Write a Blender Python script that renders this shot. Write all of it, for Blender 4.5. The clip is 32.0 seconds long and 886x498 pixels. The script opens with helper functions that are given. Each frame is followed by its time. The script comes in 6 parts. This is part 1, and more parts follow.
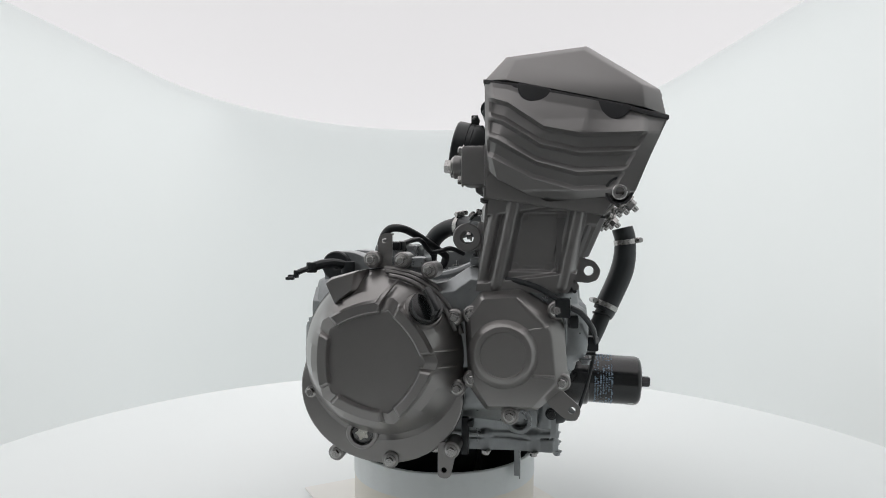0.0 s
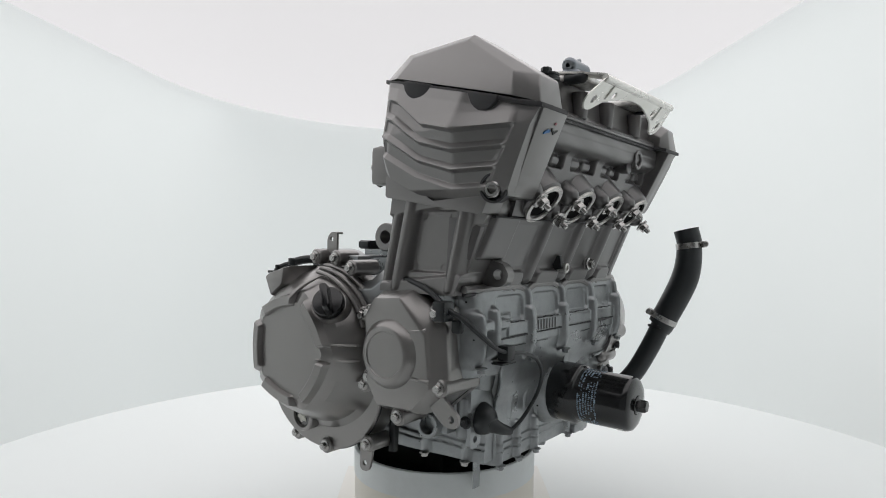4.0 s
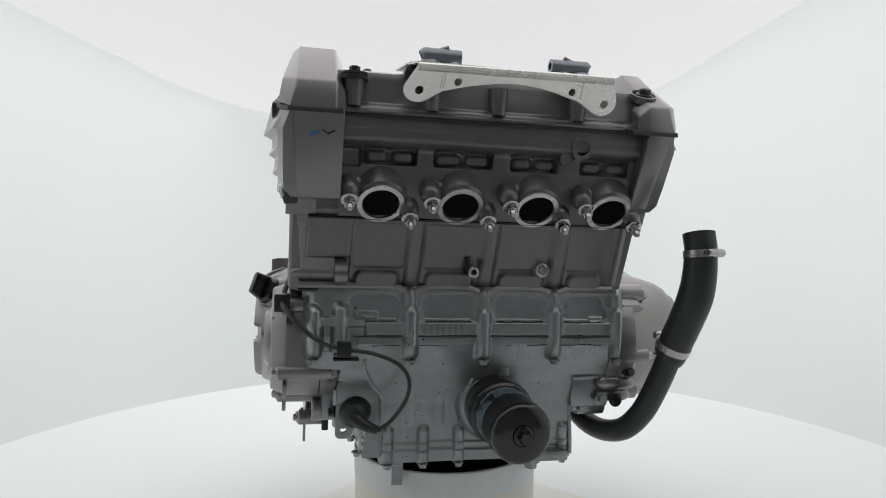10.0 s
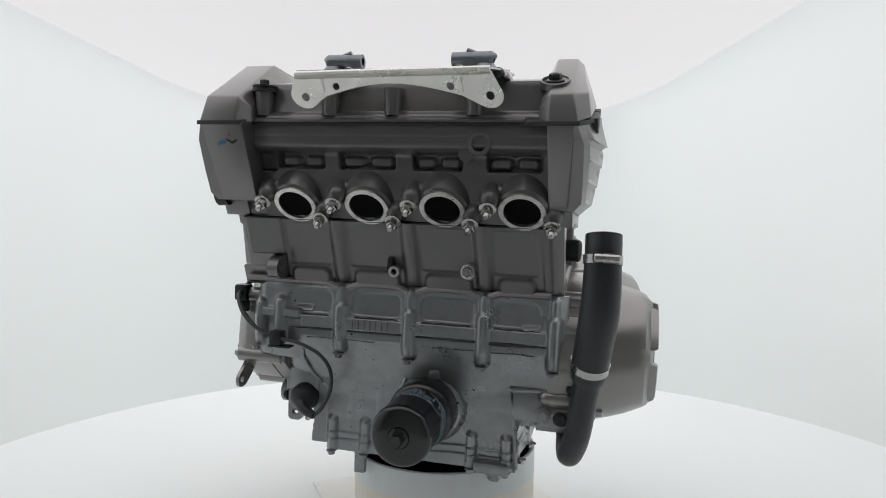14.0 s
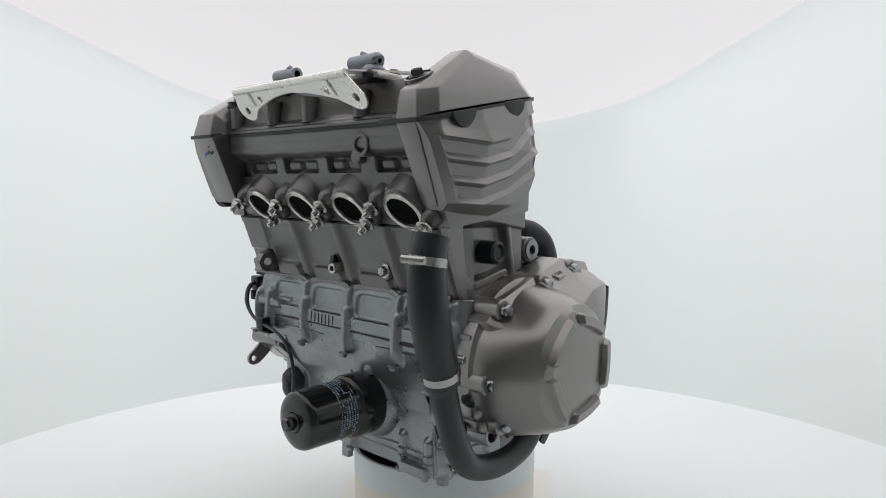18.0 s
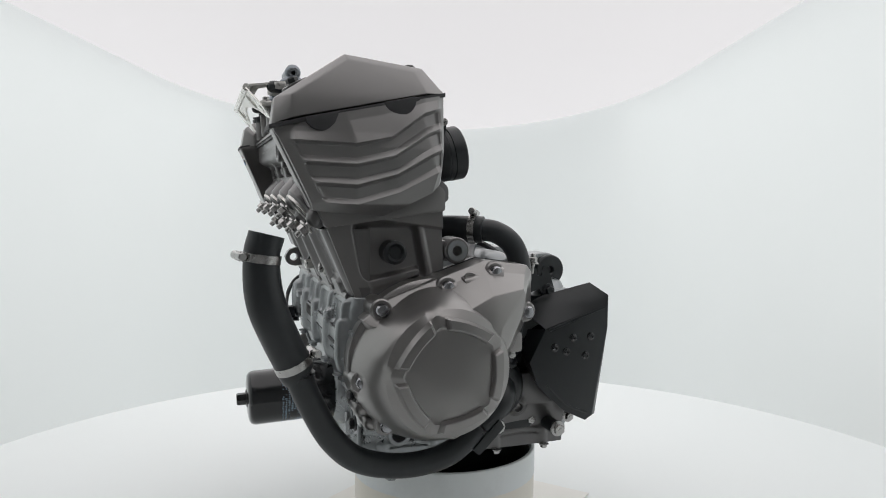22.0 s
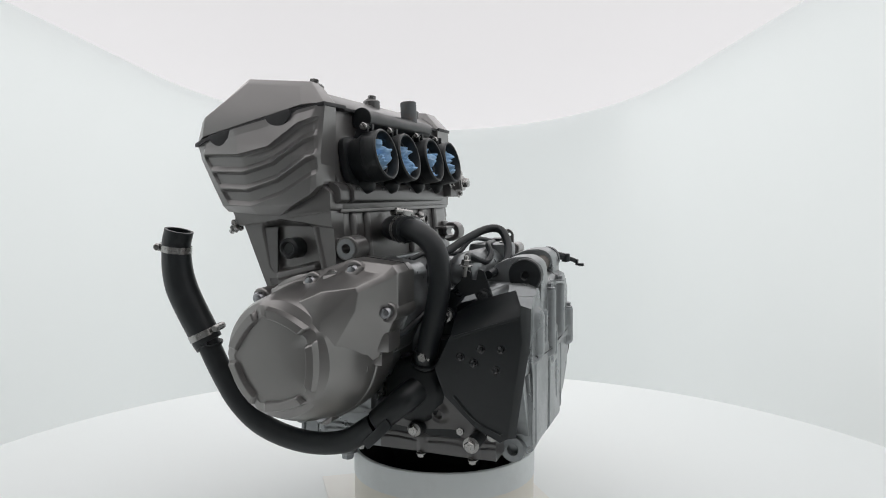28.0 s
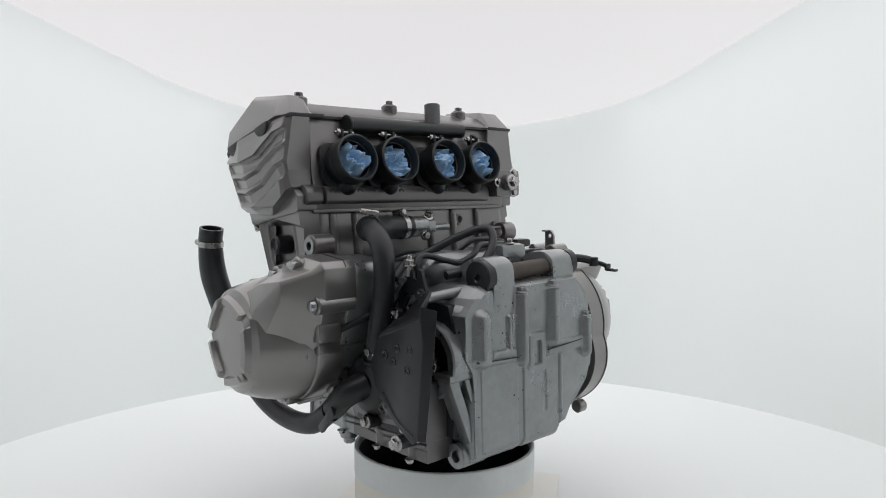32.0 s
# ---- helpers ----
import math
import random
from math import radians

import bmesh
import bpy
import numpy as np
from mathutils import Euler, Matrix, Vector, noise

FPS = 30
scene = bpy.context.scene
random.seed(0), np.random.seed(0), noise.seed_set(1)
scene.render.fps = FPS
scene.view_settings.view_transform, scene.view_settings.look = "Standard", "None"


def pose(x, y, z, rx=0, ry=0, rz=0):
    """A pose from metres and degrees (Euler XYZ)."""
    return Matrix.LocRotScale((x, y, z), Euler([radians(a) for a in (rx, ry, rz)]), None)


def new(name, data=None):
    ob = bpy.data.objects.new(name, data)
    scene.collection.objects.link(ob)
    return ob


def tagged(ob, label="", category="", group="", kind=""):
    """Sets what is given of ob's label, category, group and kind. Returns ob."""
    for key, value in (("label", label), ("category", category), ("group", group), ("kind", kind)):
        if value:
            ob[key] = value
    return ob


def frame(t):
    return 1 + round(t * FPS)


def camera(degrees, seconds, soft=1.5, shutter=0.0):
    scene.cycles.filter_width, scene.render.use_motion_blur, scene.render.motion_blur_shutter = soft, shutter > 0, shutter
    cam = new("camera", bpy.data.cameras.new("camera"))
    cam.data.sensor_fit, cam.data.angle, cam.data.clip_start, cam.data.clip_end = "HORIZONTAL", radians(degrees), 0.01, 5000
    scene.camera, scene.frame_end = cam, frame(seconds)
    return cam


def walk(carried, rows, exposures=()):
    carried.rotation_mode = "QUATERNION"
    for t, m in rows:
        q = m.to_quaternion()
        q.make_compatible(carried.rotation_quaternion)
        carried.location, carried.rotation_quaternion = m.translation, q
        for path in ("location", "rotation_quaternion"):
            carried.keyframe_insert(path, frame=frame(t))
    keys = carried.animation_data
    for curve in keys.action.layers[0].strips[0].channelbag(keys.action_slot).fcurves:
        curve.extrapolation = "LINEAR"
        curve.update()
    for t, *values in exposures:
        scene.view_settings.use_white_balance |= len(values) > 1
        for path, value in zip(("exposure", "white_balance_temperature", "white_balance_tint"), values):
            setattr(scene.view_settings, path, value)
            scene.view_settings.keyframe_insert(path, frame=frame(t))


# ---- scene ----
EYE = (0.0, -0.933, 0.402)
cam = camera(65.85, 32.0, soft=1.0)
CAMERA_POSE = pose(*EYE, 87.397, 0, 0.158) @ pose(0, 0, 0, 0, 0, 0.158)
walk(cam, [(0.0, CAMERA_POSE), (32.0, CAMERA_POSE)], exposures=[(0.0, 0.0), (32.0, 0.0)])

# ---- the turn of the table: steady, clockwise from above ----
TILT = 1.98


def turn(t):
    return 81.32 - 6.8746 * t


def on_table(local):
    return [(float(s), pose(0, 0, 0, 0, 0, turn(s)) @ local) for s in range(33)]


# ---- light ----
world = bpy.data.worlds.new("world")
scene.world = world
world.use_nodes = True
world.node_tree.nodes["Background"].inputs[0].default_value = (0.9, 0.95, 1.0, 1)
world.node_tree.nodes["Background"].inputs[1].default_value = 0.05
CEILING_GLOW = 0.585
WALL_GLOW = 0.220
# extra area lamp added under the ceiling panel to brighten booth and engine
lamp = new("added_ceiling_lamp", bpy.data.lights.new("added_ceiling_lamp", "AREA"))
lamp.data.shape, lamp.data.size, lamp.data.size_y, lamp.data.energy = "RECTANGLE", 1.9, 3.2, 9.6
lamp.data.color = (1.0, 0.975, 0.97)
lamp.matrix_basis = pose(-0.12, 0.90, 0.998)

# ---- materials ----


def surface(name, base, metal=0.0, rough=0.5, vary=0.12, scale=60.0, bump=0.0, bump_scale=400.0, stain=0.0, stain_scale=14.0,
            stain_colour=(0.02, 0.02, 0.02), coat=0.0, rough_vary=0.12, specks=0.0):
    m = bpy.data.materials.new(name)
    m.use_nodes = True
    nt = m.node_tree
    b = nt.nodes["Principled BSDF"]
    b.inputs["Metallic"].default_value = metal
    b.inputs["Coat Weight"].default_value = coat
    b.inputs["Coat Roughness"].default_value = 0.26
    co = nt.nodes.new("ShaderNodeTexCoord")
    fine = nt.nodes.new("ShaderNodeTexNoise")
    fine.inputs["Scale"].default_value = scale
    fine.inputs["Detail"].default_value = 5
    nt.links.new(co.outputs["Object"], fine.inputs["Vector"])
    ramp = nt.nodes.new("ShaderNodeMix")
    ramp.data_type = "RGBA"
    ramp.inputs["A"].default_value = (*[c * (1 - vary) for c in base], 1)
    ramp.inputs["B"].default_value = (*[min(1, c * (1 + vary)) for c in base], 1)
    nt.links.new(fine.outputs["Fac"], ramp.inputs["Factor"])
    colour = ramp.outputs["Result"]
    broad = nt.nodes.new("ShaderNodeTexNoise")
    broad.inputs["Scale"].default_value = stain_scale
    broad.inputs["Detail"].default_value = 8
    broad.inputs["Roughness"].default_value = 0.65
    nt.links.new(co.outputs["Object"], broad.inputs["Vector"])
    if stain:
        curve = nt.nodes.new("ShaderNodeMapRange")
        curve.inputs["From Min"].default_value, curve.inputs["From Max"].default_value = 0.5, 0.72
        curve.inputs["To Max"].default_value = stain
        nt.links.new(broad.outputs["Fac"], curve.inputs["Value"])
        mix = nt.nodes.new("ShaderNodeMix")
        mix.data_type = "RGBA"
        nt.links.new(curve.outputs["Result"], mix.inputs["Factor"])
        nt.links.new(colour, mix.inputs["A"])
        mix.inputs["B"].default_value = (*stain_colour, 1)
        colour = mix.outputs["Result"]
    if specks:
        dots = nt.nodes.new("ShaderNodeTexVoronoi")
        dots.inputs["Scale"].default_value = 120
        nt.links.new(co.outputs["Object"], dots.inputs["Vector"])
        pick = nt.nodes.new("ShaderNodeSeparateColor")
        nt.links.new(dots.outputs["Color"], pick.inputs["Color"])
        size = nt.nodes.new("ShaderNodeMath")
        size.operation = "MULTIPLY_ADD"
        nt.links.new(pick.outputs["Red"], size.inputs[0])
        size.inputs[1].default_value, size.inputs[2].default_value = 0.9, -0.9 + specks
        near = nt.nodes.new("ShaderNodeMath")
        near.operation = "LESS_THAN"
        nt.links.new(dots.outputs["Distance"], near.inputs[0])
        nt.links.new(size.outputs["Value"], near.inputs[1])
        oil = nt.nodes.new("ShaderNodeMix")
        oil.data_type = "RGBA"
        nt.links.new(near.outputs["Value"], oil.inputs["Factor"])
        nt.links.new(colour, oil.inputs["A"])
        oil.inputs["B"].default_value = (0.012, 0.012, 0.012, 1)
        colour = oil.outputs["Result"]
    nt.links.new(colour, b.inputs["Base Color"])
    rr = nt.nodes.new("ShaderNodeMapRange")
    rr.inputs["From Min"].default_value, rr.inputs["From Max"].default_value = 0.3, 0.7
    rr.inputs["To Min"].default_value, rr.inputs["To Max"].default_value = max(0.03, rough - rough_vary), min(1, rough + rough_vary)
    nt.links.new(broad.outputs["Fac"], rr.inputs["Value"])
    nt.links.new(rr.outputs["Result"], b.inputs["Roughness"])
    if bump:
        grain = nt.nodes.new("ShaderNodeTexNoise")
        grain.inputs["Scale"].default_value = bump_scale
        grain.inputs["Detail"].default_value = 3
        nt.links.new(co.outputs["Object"], grain.inputs["Vector"])
        bp = nt.nodes.new("ShaderNodeBump")
        bp.inputs["Strength"].default_value = bump
        bp.inputs["Distance"].default_value = 0.0006
        nt.links.new(grain.outputs["Fac"], bp.inputs["Height"])
        nt.links.new(bp.outputs["Normal"], b.inputs["Normal"])
    return m


def glow(name, colour, strength):
    m = bpy.data.materials.new(name)
    m.use_nodes = True
    b = m.node_tree.nodes["Principled BSDF"]
    b.inputs["Base Color"].default_value = (0.25, 0.25, 0.25, 1)
    b.inputs["Emission Color"].default_value = (*colour, 1)
    b.inputs["Emission Strength"].default_value = strength
    return m


PAINT = surface("bronze_grey_paint", (0.262, 0.254, 0.248), 0.74, 0.30, 0.02, 60, 0.0, 1600, 0.03, 9, (0.09, 0.085, 0.08), 0.3, 0.01)
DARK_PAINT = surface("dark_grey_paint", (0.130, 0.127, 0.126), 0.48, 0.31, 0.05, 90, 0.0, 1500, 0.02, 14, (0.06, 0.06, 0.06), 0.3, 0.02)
CAST = surface("raw_cast_aluminium", (0.285, 0.299, 0.305), 0.74, 0.31, 0.12, 120, 0.25, 900, 0.26, 22, (0.11, 0.107, 0.100), 0.0, 0.07, 0.18)
BLOCK_PAINT = surface("brown_grey_paint", (0.192, 0.187, 0.184), 0.57, 0.31, 0.04, 90, 0.0, 1500, 0.02, 14, (0.06, 0.06, 0.06), 0.3, 0.02)
CAP_PAINT = surface("smooth_grey_paint", (0.215, 0.210, 0.207), 0.62, 0.32, 0.02, 60, 0.0, 1600, 0.0, 9, (0.1, 0.1, 0.1), 0.3, 0.01)
DARK_STEEL = surface("dark_plated_steel", (0.34, 0.345, 0.36), 1.0, 0.28, 0.15, 300)
GASKET = surface("gasket_black", (0.03, 0.03, 0.032), 0.0, 0.6)
RUBBER = surface("black_rubber", (0.016, 0.019, 0.021), 0.0, 0.42, 0.25, 90, 0.1, 700, 0.15, 26, (0.04, 0.045, 0.05))
BLACK = surface("black_satin_paint", (0.012, 0.0145, 0.016), 0.1, 0.38, 0.15, 200, 0.1, 900)
GLOSS = surface("black_gloss_enamel", (0.008, 0.009, 0.010), 0.0, 0.14, 0.2, 60, 0.0, 400, 0.10, 30, (0.03, 0.03, 0.03), 0.25, 0.05)
ZINC = surface("bright_zinc", (0.42, 0.415, 0.405), 1.0, 0.25, 0.1, 300, 0.1, 900, 0.25, 60, (0.2, 0.18, 0.15))
STEEL = surface("galvanised_plate", (0.82, 0.81, 0.77), 0.5, 0.30, 0.06, 40, 0.05, 500, 0.25, 14, (0.74, 0.68, 0.52))
MACHINED = surface("machined_aluminium", (0.6, 0.59, 0.57), 1.0, 0.35, 0.25, 150, 0.3, 500, 0.5, 120, (0.12, 0.11, 0.1))
# near-black for flat pieces that put a deep hole's shade into colour
HOLE_SHADE = surface("hole_shade", (0.006, 0.006, 0.006), 0.0, 0.85)
BLUE = surface("blue_paper_wipe", (0.32, 0.53, 0.79), 0.0, 0.8, 0.25, 80, 0.2, 300, 0.9, 40, (0.72, 0.83, 0.93))
PRINT = surface("pale_print", (0.30, 0.40, 0.50), 0.0, 0.6, 0.1, 200)
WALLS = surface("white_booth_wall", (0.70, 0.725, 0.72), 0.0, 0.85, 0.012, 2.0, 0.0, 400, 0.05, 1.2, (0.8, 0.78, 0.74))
TABLE = surface("white_table_top", (0.855, 0.888, 0.884), 0.0, 0.55, 0.01, 6, 0.0, 300, 0.06, 3, (0.82, 0.8, 0.76))
EDGE = surface("cream_table_edge", (0.82, 0.78, 0.68), 0.0, 0.7, 0.05, 30)
DRUM = surface("white_drum_card", (0.75, 0.78, 0.78), 0.0, 0.6, 0.03, 20, 0.0, 300, 0.25, 14, (0.5, 0.5, 0.48))
CREAM = surface("cream_drum_base", (0.8, 0.77, 0.7), 0.0, 0.6, 0.03, 20, 0.0, 300, 0.2, 12, (0.7, 0.66, 0.58))
BOARD = surface("cream_board", (0.84, 0.83, 0.79), 0.0, 0.6, 0.02, 20)
# grey of the unseen room, set by how much light reaches the engine's front
ROOM = surface("grey_room", (0.60, 0.60, 0.60), 0.0, 0.9, 0.1, 1.5)

# even cyan-white glow added to the wall cloth, brightening it toward the ceiling
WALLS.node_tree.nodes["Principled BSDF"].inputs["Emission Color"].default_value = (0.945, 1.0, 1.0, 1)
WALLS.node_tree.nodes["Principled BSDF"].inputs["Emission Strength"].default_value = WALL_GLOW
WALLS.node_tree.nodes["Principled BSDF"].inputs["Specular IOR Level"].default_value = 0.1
HOLE_SHADE.node_tree.nodes["Principled BSDF"].inputs["Specular IOR Level"].default_value = 0.05

# ---- mesh building ----


def lerp(a, b, t):
    return a + (b - a) * t


def part(name, bm, material, parent, label="", smooth=35.0, matrix=None):
    bmesh.ops.recalc_face_normals(bm, faces=bm.faces)
    me = bpy.data.meshes.new(name)
    bm.to_mesh(me)
    bm.free()
    me.materials.append(material)
    me.polygons.foreach_set("use_smooth", [True] * len(me.polygons))
    me.set_sharp_from_angle(angle=radians(smooth))
    ob = new(name, me)
    if parent is not None:
        ob.parent = parent
    if matrix is not None:
        ob.matrix_basis = matrix
    if label:
        tagged(ob, label)
    return ob


def aim(loc, way, spin=0.0):
    """A pose at loc whose z axis points along way."""
    q = Vector(way).to_track_quat("Z", "Y").to_matrix().to_4x4()
    return Matrix.Translation(loc) @ q @ pose(0, 0, 0, 0, 0, spin)


def soften(bm, width, segments=2, angle=25.0):
    edges = [e for e in bm.edges if e.is_manifold and e.calc_face_angle(0) > radians(angle)]
    if edges and width:
        bmesh.ops.bevel(bm, geom=edges, offset=width, segments=segments, profile=0.6, affect="EDGES", clamp_overlap=True)
    return bm


def skin(bm, rings, close=True, cap=True):
    """Quads between rings of equal length."""
    rows = [[bm.verts.new(p) for p in ring] for ring in rings]
    n = len(rows[0])
    for a, b in zip(rows, rows[1:]):
        for i in range(n if close else n - 1):
            j = (i + 1) % n
            bm.faces.new((a[i], a[j], b[j], b[i]))
    if cap and close:
        bm.faces.new(rows[0][::-1])
        bm.faces.new(rows[-1])
    return rows


def loft(rings, width=0.0, cap=True, close=True, segments=2):
    bm = bmesh.new()
    skin(bm, rings, close, cap)
    bmesh.ops.recalc_face_normals(bm, faces=bm.faces)
    return soften(bm, width, segments)


def prism(outline, x0, x1, width=0.0, axis="x", taper=1.0):
    """An outline (two numbers a point) pushed along an axis: yz along x, xz along y, xy along z."""
    cu = sum(p[0] for p in outline) / len(outline)
    cv = sum(p[1] for p in outline) / len(outline)

    def put(u, v, w):
        return {"x": (w, u, v), "y": (u, w, v), "z": (u, v, w)}[axis]

    far = [(cu + (u - cu) * taper, cv + (v - cv) * taper) for u, v in outline]
    return loft([[put(u, v, x0) for u, v in outline], [put(u, v, x1) for u, v in far]], width)


def block(x0, x1, y0, y1, z0, z1, width=0.003):
    return prism([(x0, y0), (x1, y0), (x1, y1), (x0, y1)], z0, z1, width, "z")


def lathe(profile, n=32, cap=True):
    """Rings of (radius, height) about z."""
    rings = [[(r * math.cos(2 * math.pi * i / n), r * math.sin(2 * math.pi * i / n), h) for i in range(n)] for r, h in profile]
    return loft(rings, 0, cap)


def curve_points(points, steps=8):
    pts = [Vector(p) for p in points]
    pts = [pts[0] * 2 - pts[1]] + pts + [pts[-1] * 2 - pts[-2]]
    out = []
    for a, b, c, d in zip(pts, pts[1:], pts[2:], pts[3:]):
        for k in range(steps):
            t = k / steps
            out.append(0.5 * (2 * b + (c - a) * t + (2 * a - 5 * b + 4 * c - d) * t * t + (3 * b - a - 3 * c + d) * t ** 3))
    out.append(pts[-2])
    return out


def tube(points, radius, n=16, steps=8, wall=0.0, cap=True):
    """A pipe along a smooth line; radius may be a list, one per given point; wall > 0 hollows both ends."""
    line = curve_points(points, steps)
    radii = radius if isinstance(radius, (list, tuple)) else [radius] * len(points)
    rad = [radii[min(i // steps, len(radii) - 1)] * (1 - (i % steps) / steps) + radii[min(i // steps + 1, len(radii) - 1)] * ((i % steps) / steps)
           for i in range(len(line))]
    rings = []
    side = None
    for i, p in enumerate(line):
        way = (line[min(i + 1, len(line) - 1)] - line[max(i - 1, 0)]).normalized()
        if side is None:
            side = way.orthogonal().normalized()
        side = (side - way * side.dot(way)).normalized()
        up = way.cross(side)
        rings.append([p + (side * math.cos(2 * math.pi * k / n) + up * math.sin(2 * math.pi * k / n)) * rad[i] for k in range(n)])
    if wall:
        def inner(ring, p, way, depth):
            return [p + way * depth + (v - p) * (1 - wall / rad[0]) for v in ring]
        w0, w1 = (line[1] - line[0]).normalized(), (line[-2] - line[-1]).normalized()
        rings = [inner(rings[0], line[0], w0, 0.03), inner(rings[0], line[0], w0, 0.0)] + rings + \
                [inner(rings[-1], line[-1], w1, 0.0), inner(rings[-1], line[-1], w1, 0.03)]
    return loft(rings, 0, cap)


def hexagon(r, h0, h1, chamfer=0.0):
    ring = [(r * math.cos(math.pi * i / 3), r * math.sin(math.pi * i / 3)) for i in range(6)]
    rings = [[(a, b, h0) for a, b in ring], [(a, b, h1 - chamfer) for a, b in ring]]
    if chamfer:
        rings.append([(a * 0.86, b * 0.86, h1) for a, b in ring])
    bm = bmesh.new()
    skin(bm, rings)
    return bm


def join(*bms):
    out = bmesh.new()
    for b in bms:
        me = bpy.data.meshes.new("piece")
        b.to_mesh(me)
        b.free()
        out.from_mesh(me)
        bpy.data.meshes.remove(me)
    return out


def moved(bm, m):
    bm.transform(m)
    return bm


def radial(centre, side, rings, n=60):
    """A cover about the x axis: rings of functions angle -> (radius, depth); centre (y, z)."""
    out = []
    for ring in rings:
        pts = []
        for i in range(n):
            a = 2 * math.pi * i / n
            r, x = ring(a)
            pts.append((side * x, centre[0] + r * math.cos(a), centre[1] + r * math.sin(a)))
        out.append(pts)
    return out


def polygon_radius(a, r, start, sides=5):
    step = 2 * math.pi / sides
    d = (a - start) % step - step / 2
    return r * math.cos(step / 2) / math.cos(d)


# ---- the booth ----
def booth_outline(grow, n=40, front=-1.05):
    half, yc, xc, deep = 1.07 + grow, 1.95, -0.12, 1.82 + grow
    pts = [(xc + half, front), (xc + half, 0.6)]
    pts += [(xc + half * math.cos(math.pi * i / n), yc + deep * math.sin(math.pi * i / n)) for i in range(n + 1)]
    pts += [(xc - half, 0.6), (xc - half, front)]
    return pts


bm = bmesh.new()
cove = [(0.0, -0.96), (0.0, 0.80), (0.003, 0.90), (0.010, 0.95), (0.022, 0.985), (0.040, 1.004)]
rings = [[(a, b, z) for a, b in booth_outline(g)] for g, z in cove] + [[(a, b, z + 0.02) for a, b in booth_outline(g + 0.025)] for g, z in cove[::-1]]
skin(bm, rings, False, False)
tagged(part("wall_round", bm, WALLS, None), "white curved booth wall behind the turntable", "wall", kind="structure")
tagged(part("ceiling", prism(booth_outline(0.055, 40, -0.80), 1.0045, 1.03, 0, "z"), glow("ceiling_light_panel", (1.0, 0.965, 0.985), CEILING_GLOW), None),
       "glowing white ceiling light panel", "ceiling", kind="structure")
# unseen room box, added to set the light and reflections facing the camera
tagged(part("floor", block(-2.0, 2.0, -2.26, 4.29, -1.0, -0.965, 0), ROOM, None), "added unseen grey floor", "floor", kind="structure")
tagged(part("wall_front", block(-2.0, 2.0, -2.26, -2.205, -0.96, 1.6, 0), ROOM, None), "added unseen grey wall that bounces light at the engine", "wall", kind="structure")
for side, name in ((-1, "wall_west"), (1, "wall_east")):
    tagged(part(name, block(side * 2.0 - 0.03, side * 2.0 + 0.03, -2.2, 4.2, -0.96, 1.6, 0), ROOM, None), "added unseen grey side wall", "wall", kind="structure")
tagged(part("wall_back", block(-2.0, 2.0, 4.23, 4.29, -0.96, 1.6, 0), ROOM, None), "added unseen grey back wall", "wall", kind="structure")
tagged(part("ceiling_room", block(-2.0, 2.0, -2.26, 4.29, 1.605, 1.66, 0), ROOM, None), "added unseen grey ceiling", "ceiling", kind="structure")

turntable = tagged(part("turntable", lathe([(0.80, -0.03), (0.823, -0.03), (0.823, -0.012), (0.823, -0.0105)], 128), EDGE, None),
                   "large round white turntable with a cream edge", "turntable")
part("tabletop", lathe([(0.815, -0.0104), (0.8225, -0.0104), (0.8225, -0.0015), (0.821, 0.0)], 128), TABLE, turntable, "smooth white top")
part("column", lathe([(0.12, -0.964), (0.12, -0.031)], 40), ROOM, turntable, "grey column")

base_board = tagged(part("base_board", moved(block(-0.152, 0.152, -0.152, 0.152, 0.0005, 0.0035, 0.0008), pose(0, 0, 0, 0, 0, 37)), BOARD, None),
                    "thin cream square board under the drum", "board")
drum = new("drum")
tagged(drum, "open white cylindrical drum carrying the engine", "pedestal")
RIM = 0.0945
part("upper_band", lathe([(0.1175, 0.06), (0.1235, 0.06), (0.1235, RIM - 0.001), (0.1225, RIM), (0.1195, RIM), (0.1185, RIM - 0.001), (0.1175, 0.06)], 96, False),
     DRUM, drum, "white upper band")
part("lower_shell", lathe([(0.1165, 0.0065), (0.1228, 0.0065), (0.1228, 0.0598), (0.1165, 0.0598), (0.1165, 0.0065)], 96, False), CREAM, drum, "cream lower shell")
# inside of the drum, one dark colour throughout
part("inner_shell", lathe([(0.117, 0.0075), (0.1172, RIM - 0.008), (0.1160, RIM - 0.008), (0.1155, 0.0085)], 64), surface("dark_inner_shell", (0.05, 0.048, 0.048), 0.0, 0.6, 0.3, 30), drum, "dark inside of the drum")

# ---- the engine ----
engine = new("motorcycle_engine")
tagged(engine, "grey four-cylinder motorcycle engine standing on a white drum", "engine")
XC = -0.0085

# fasteners: one mesh of each kind
BOLT = {}


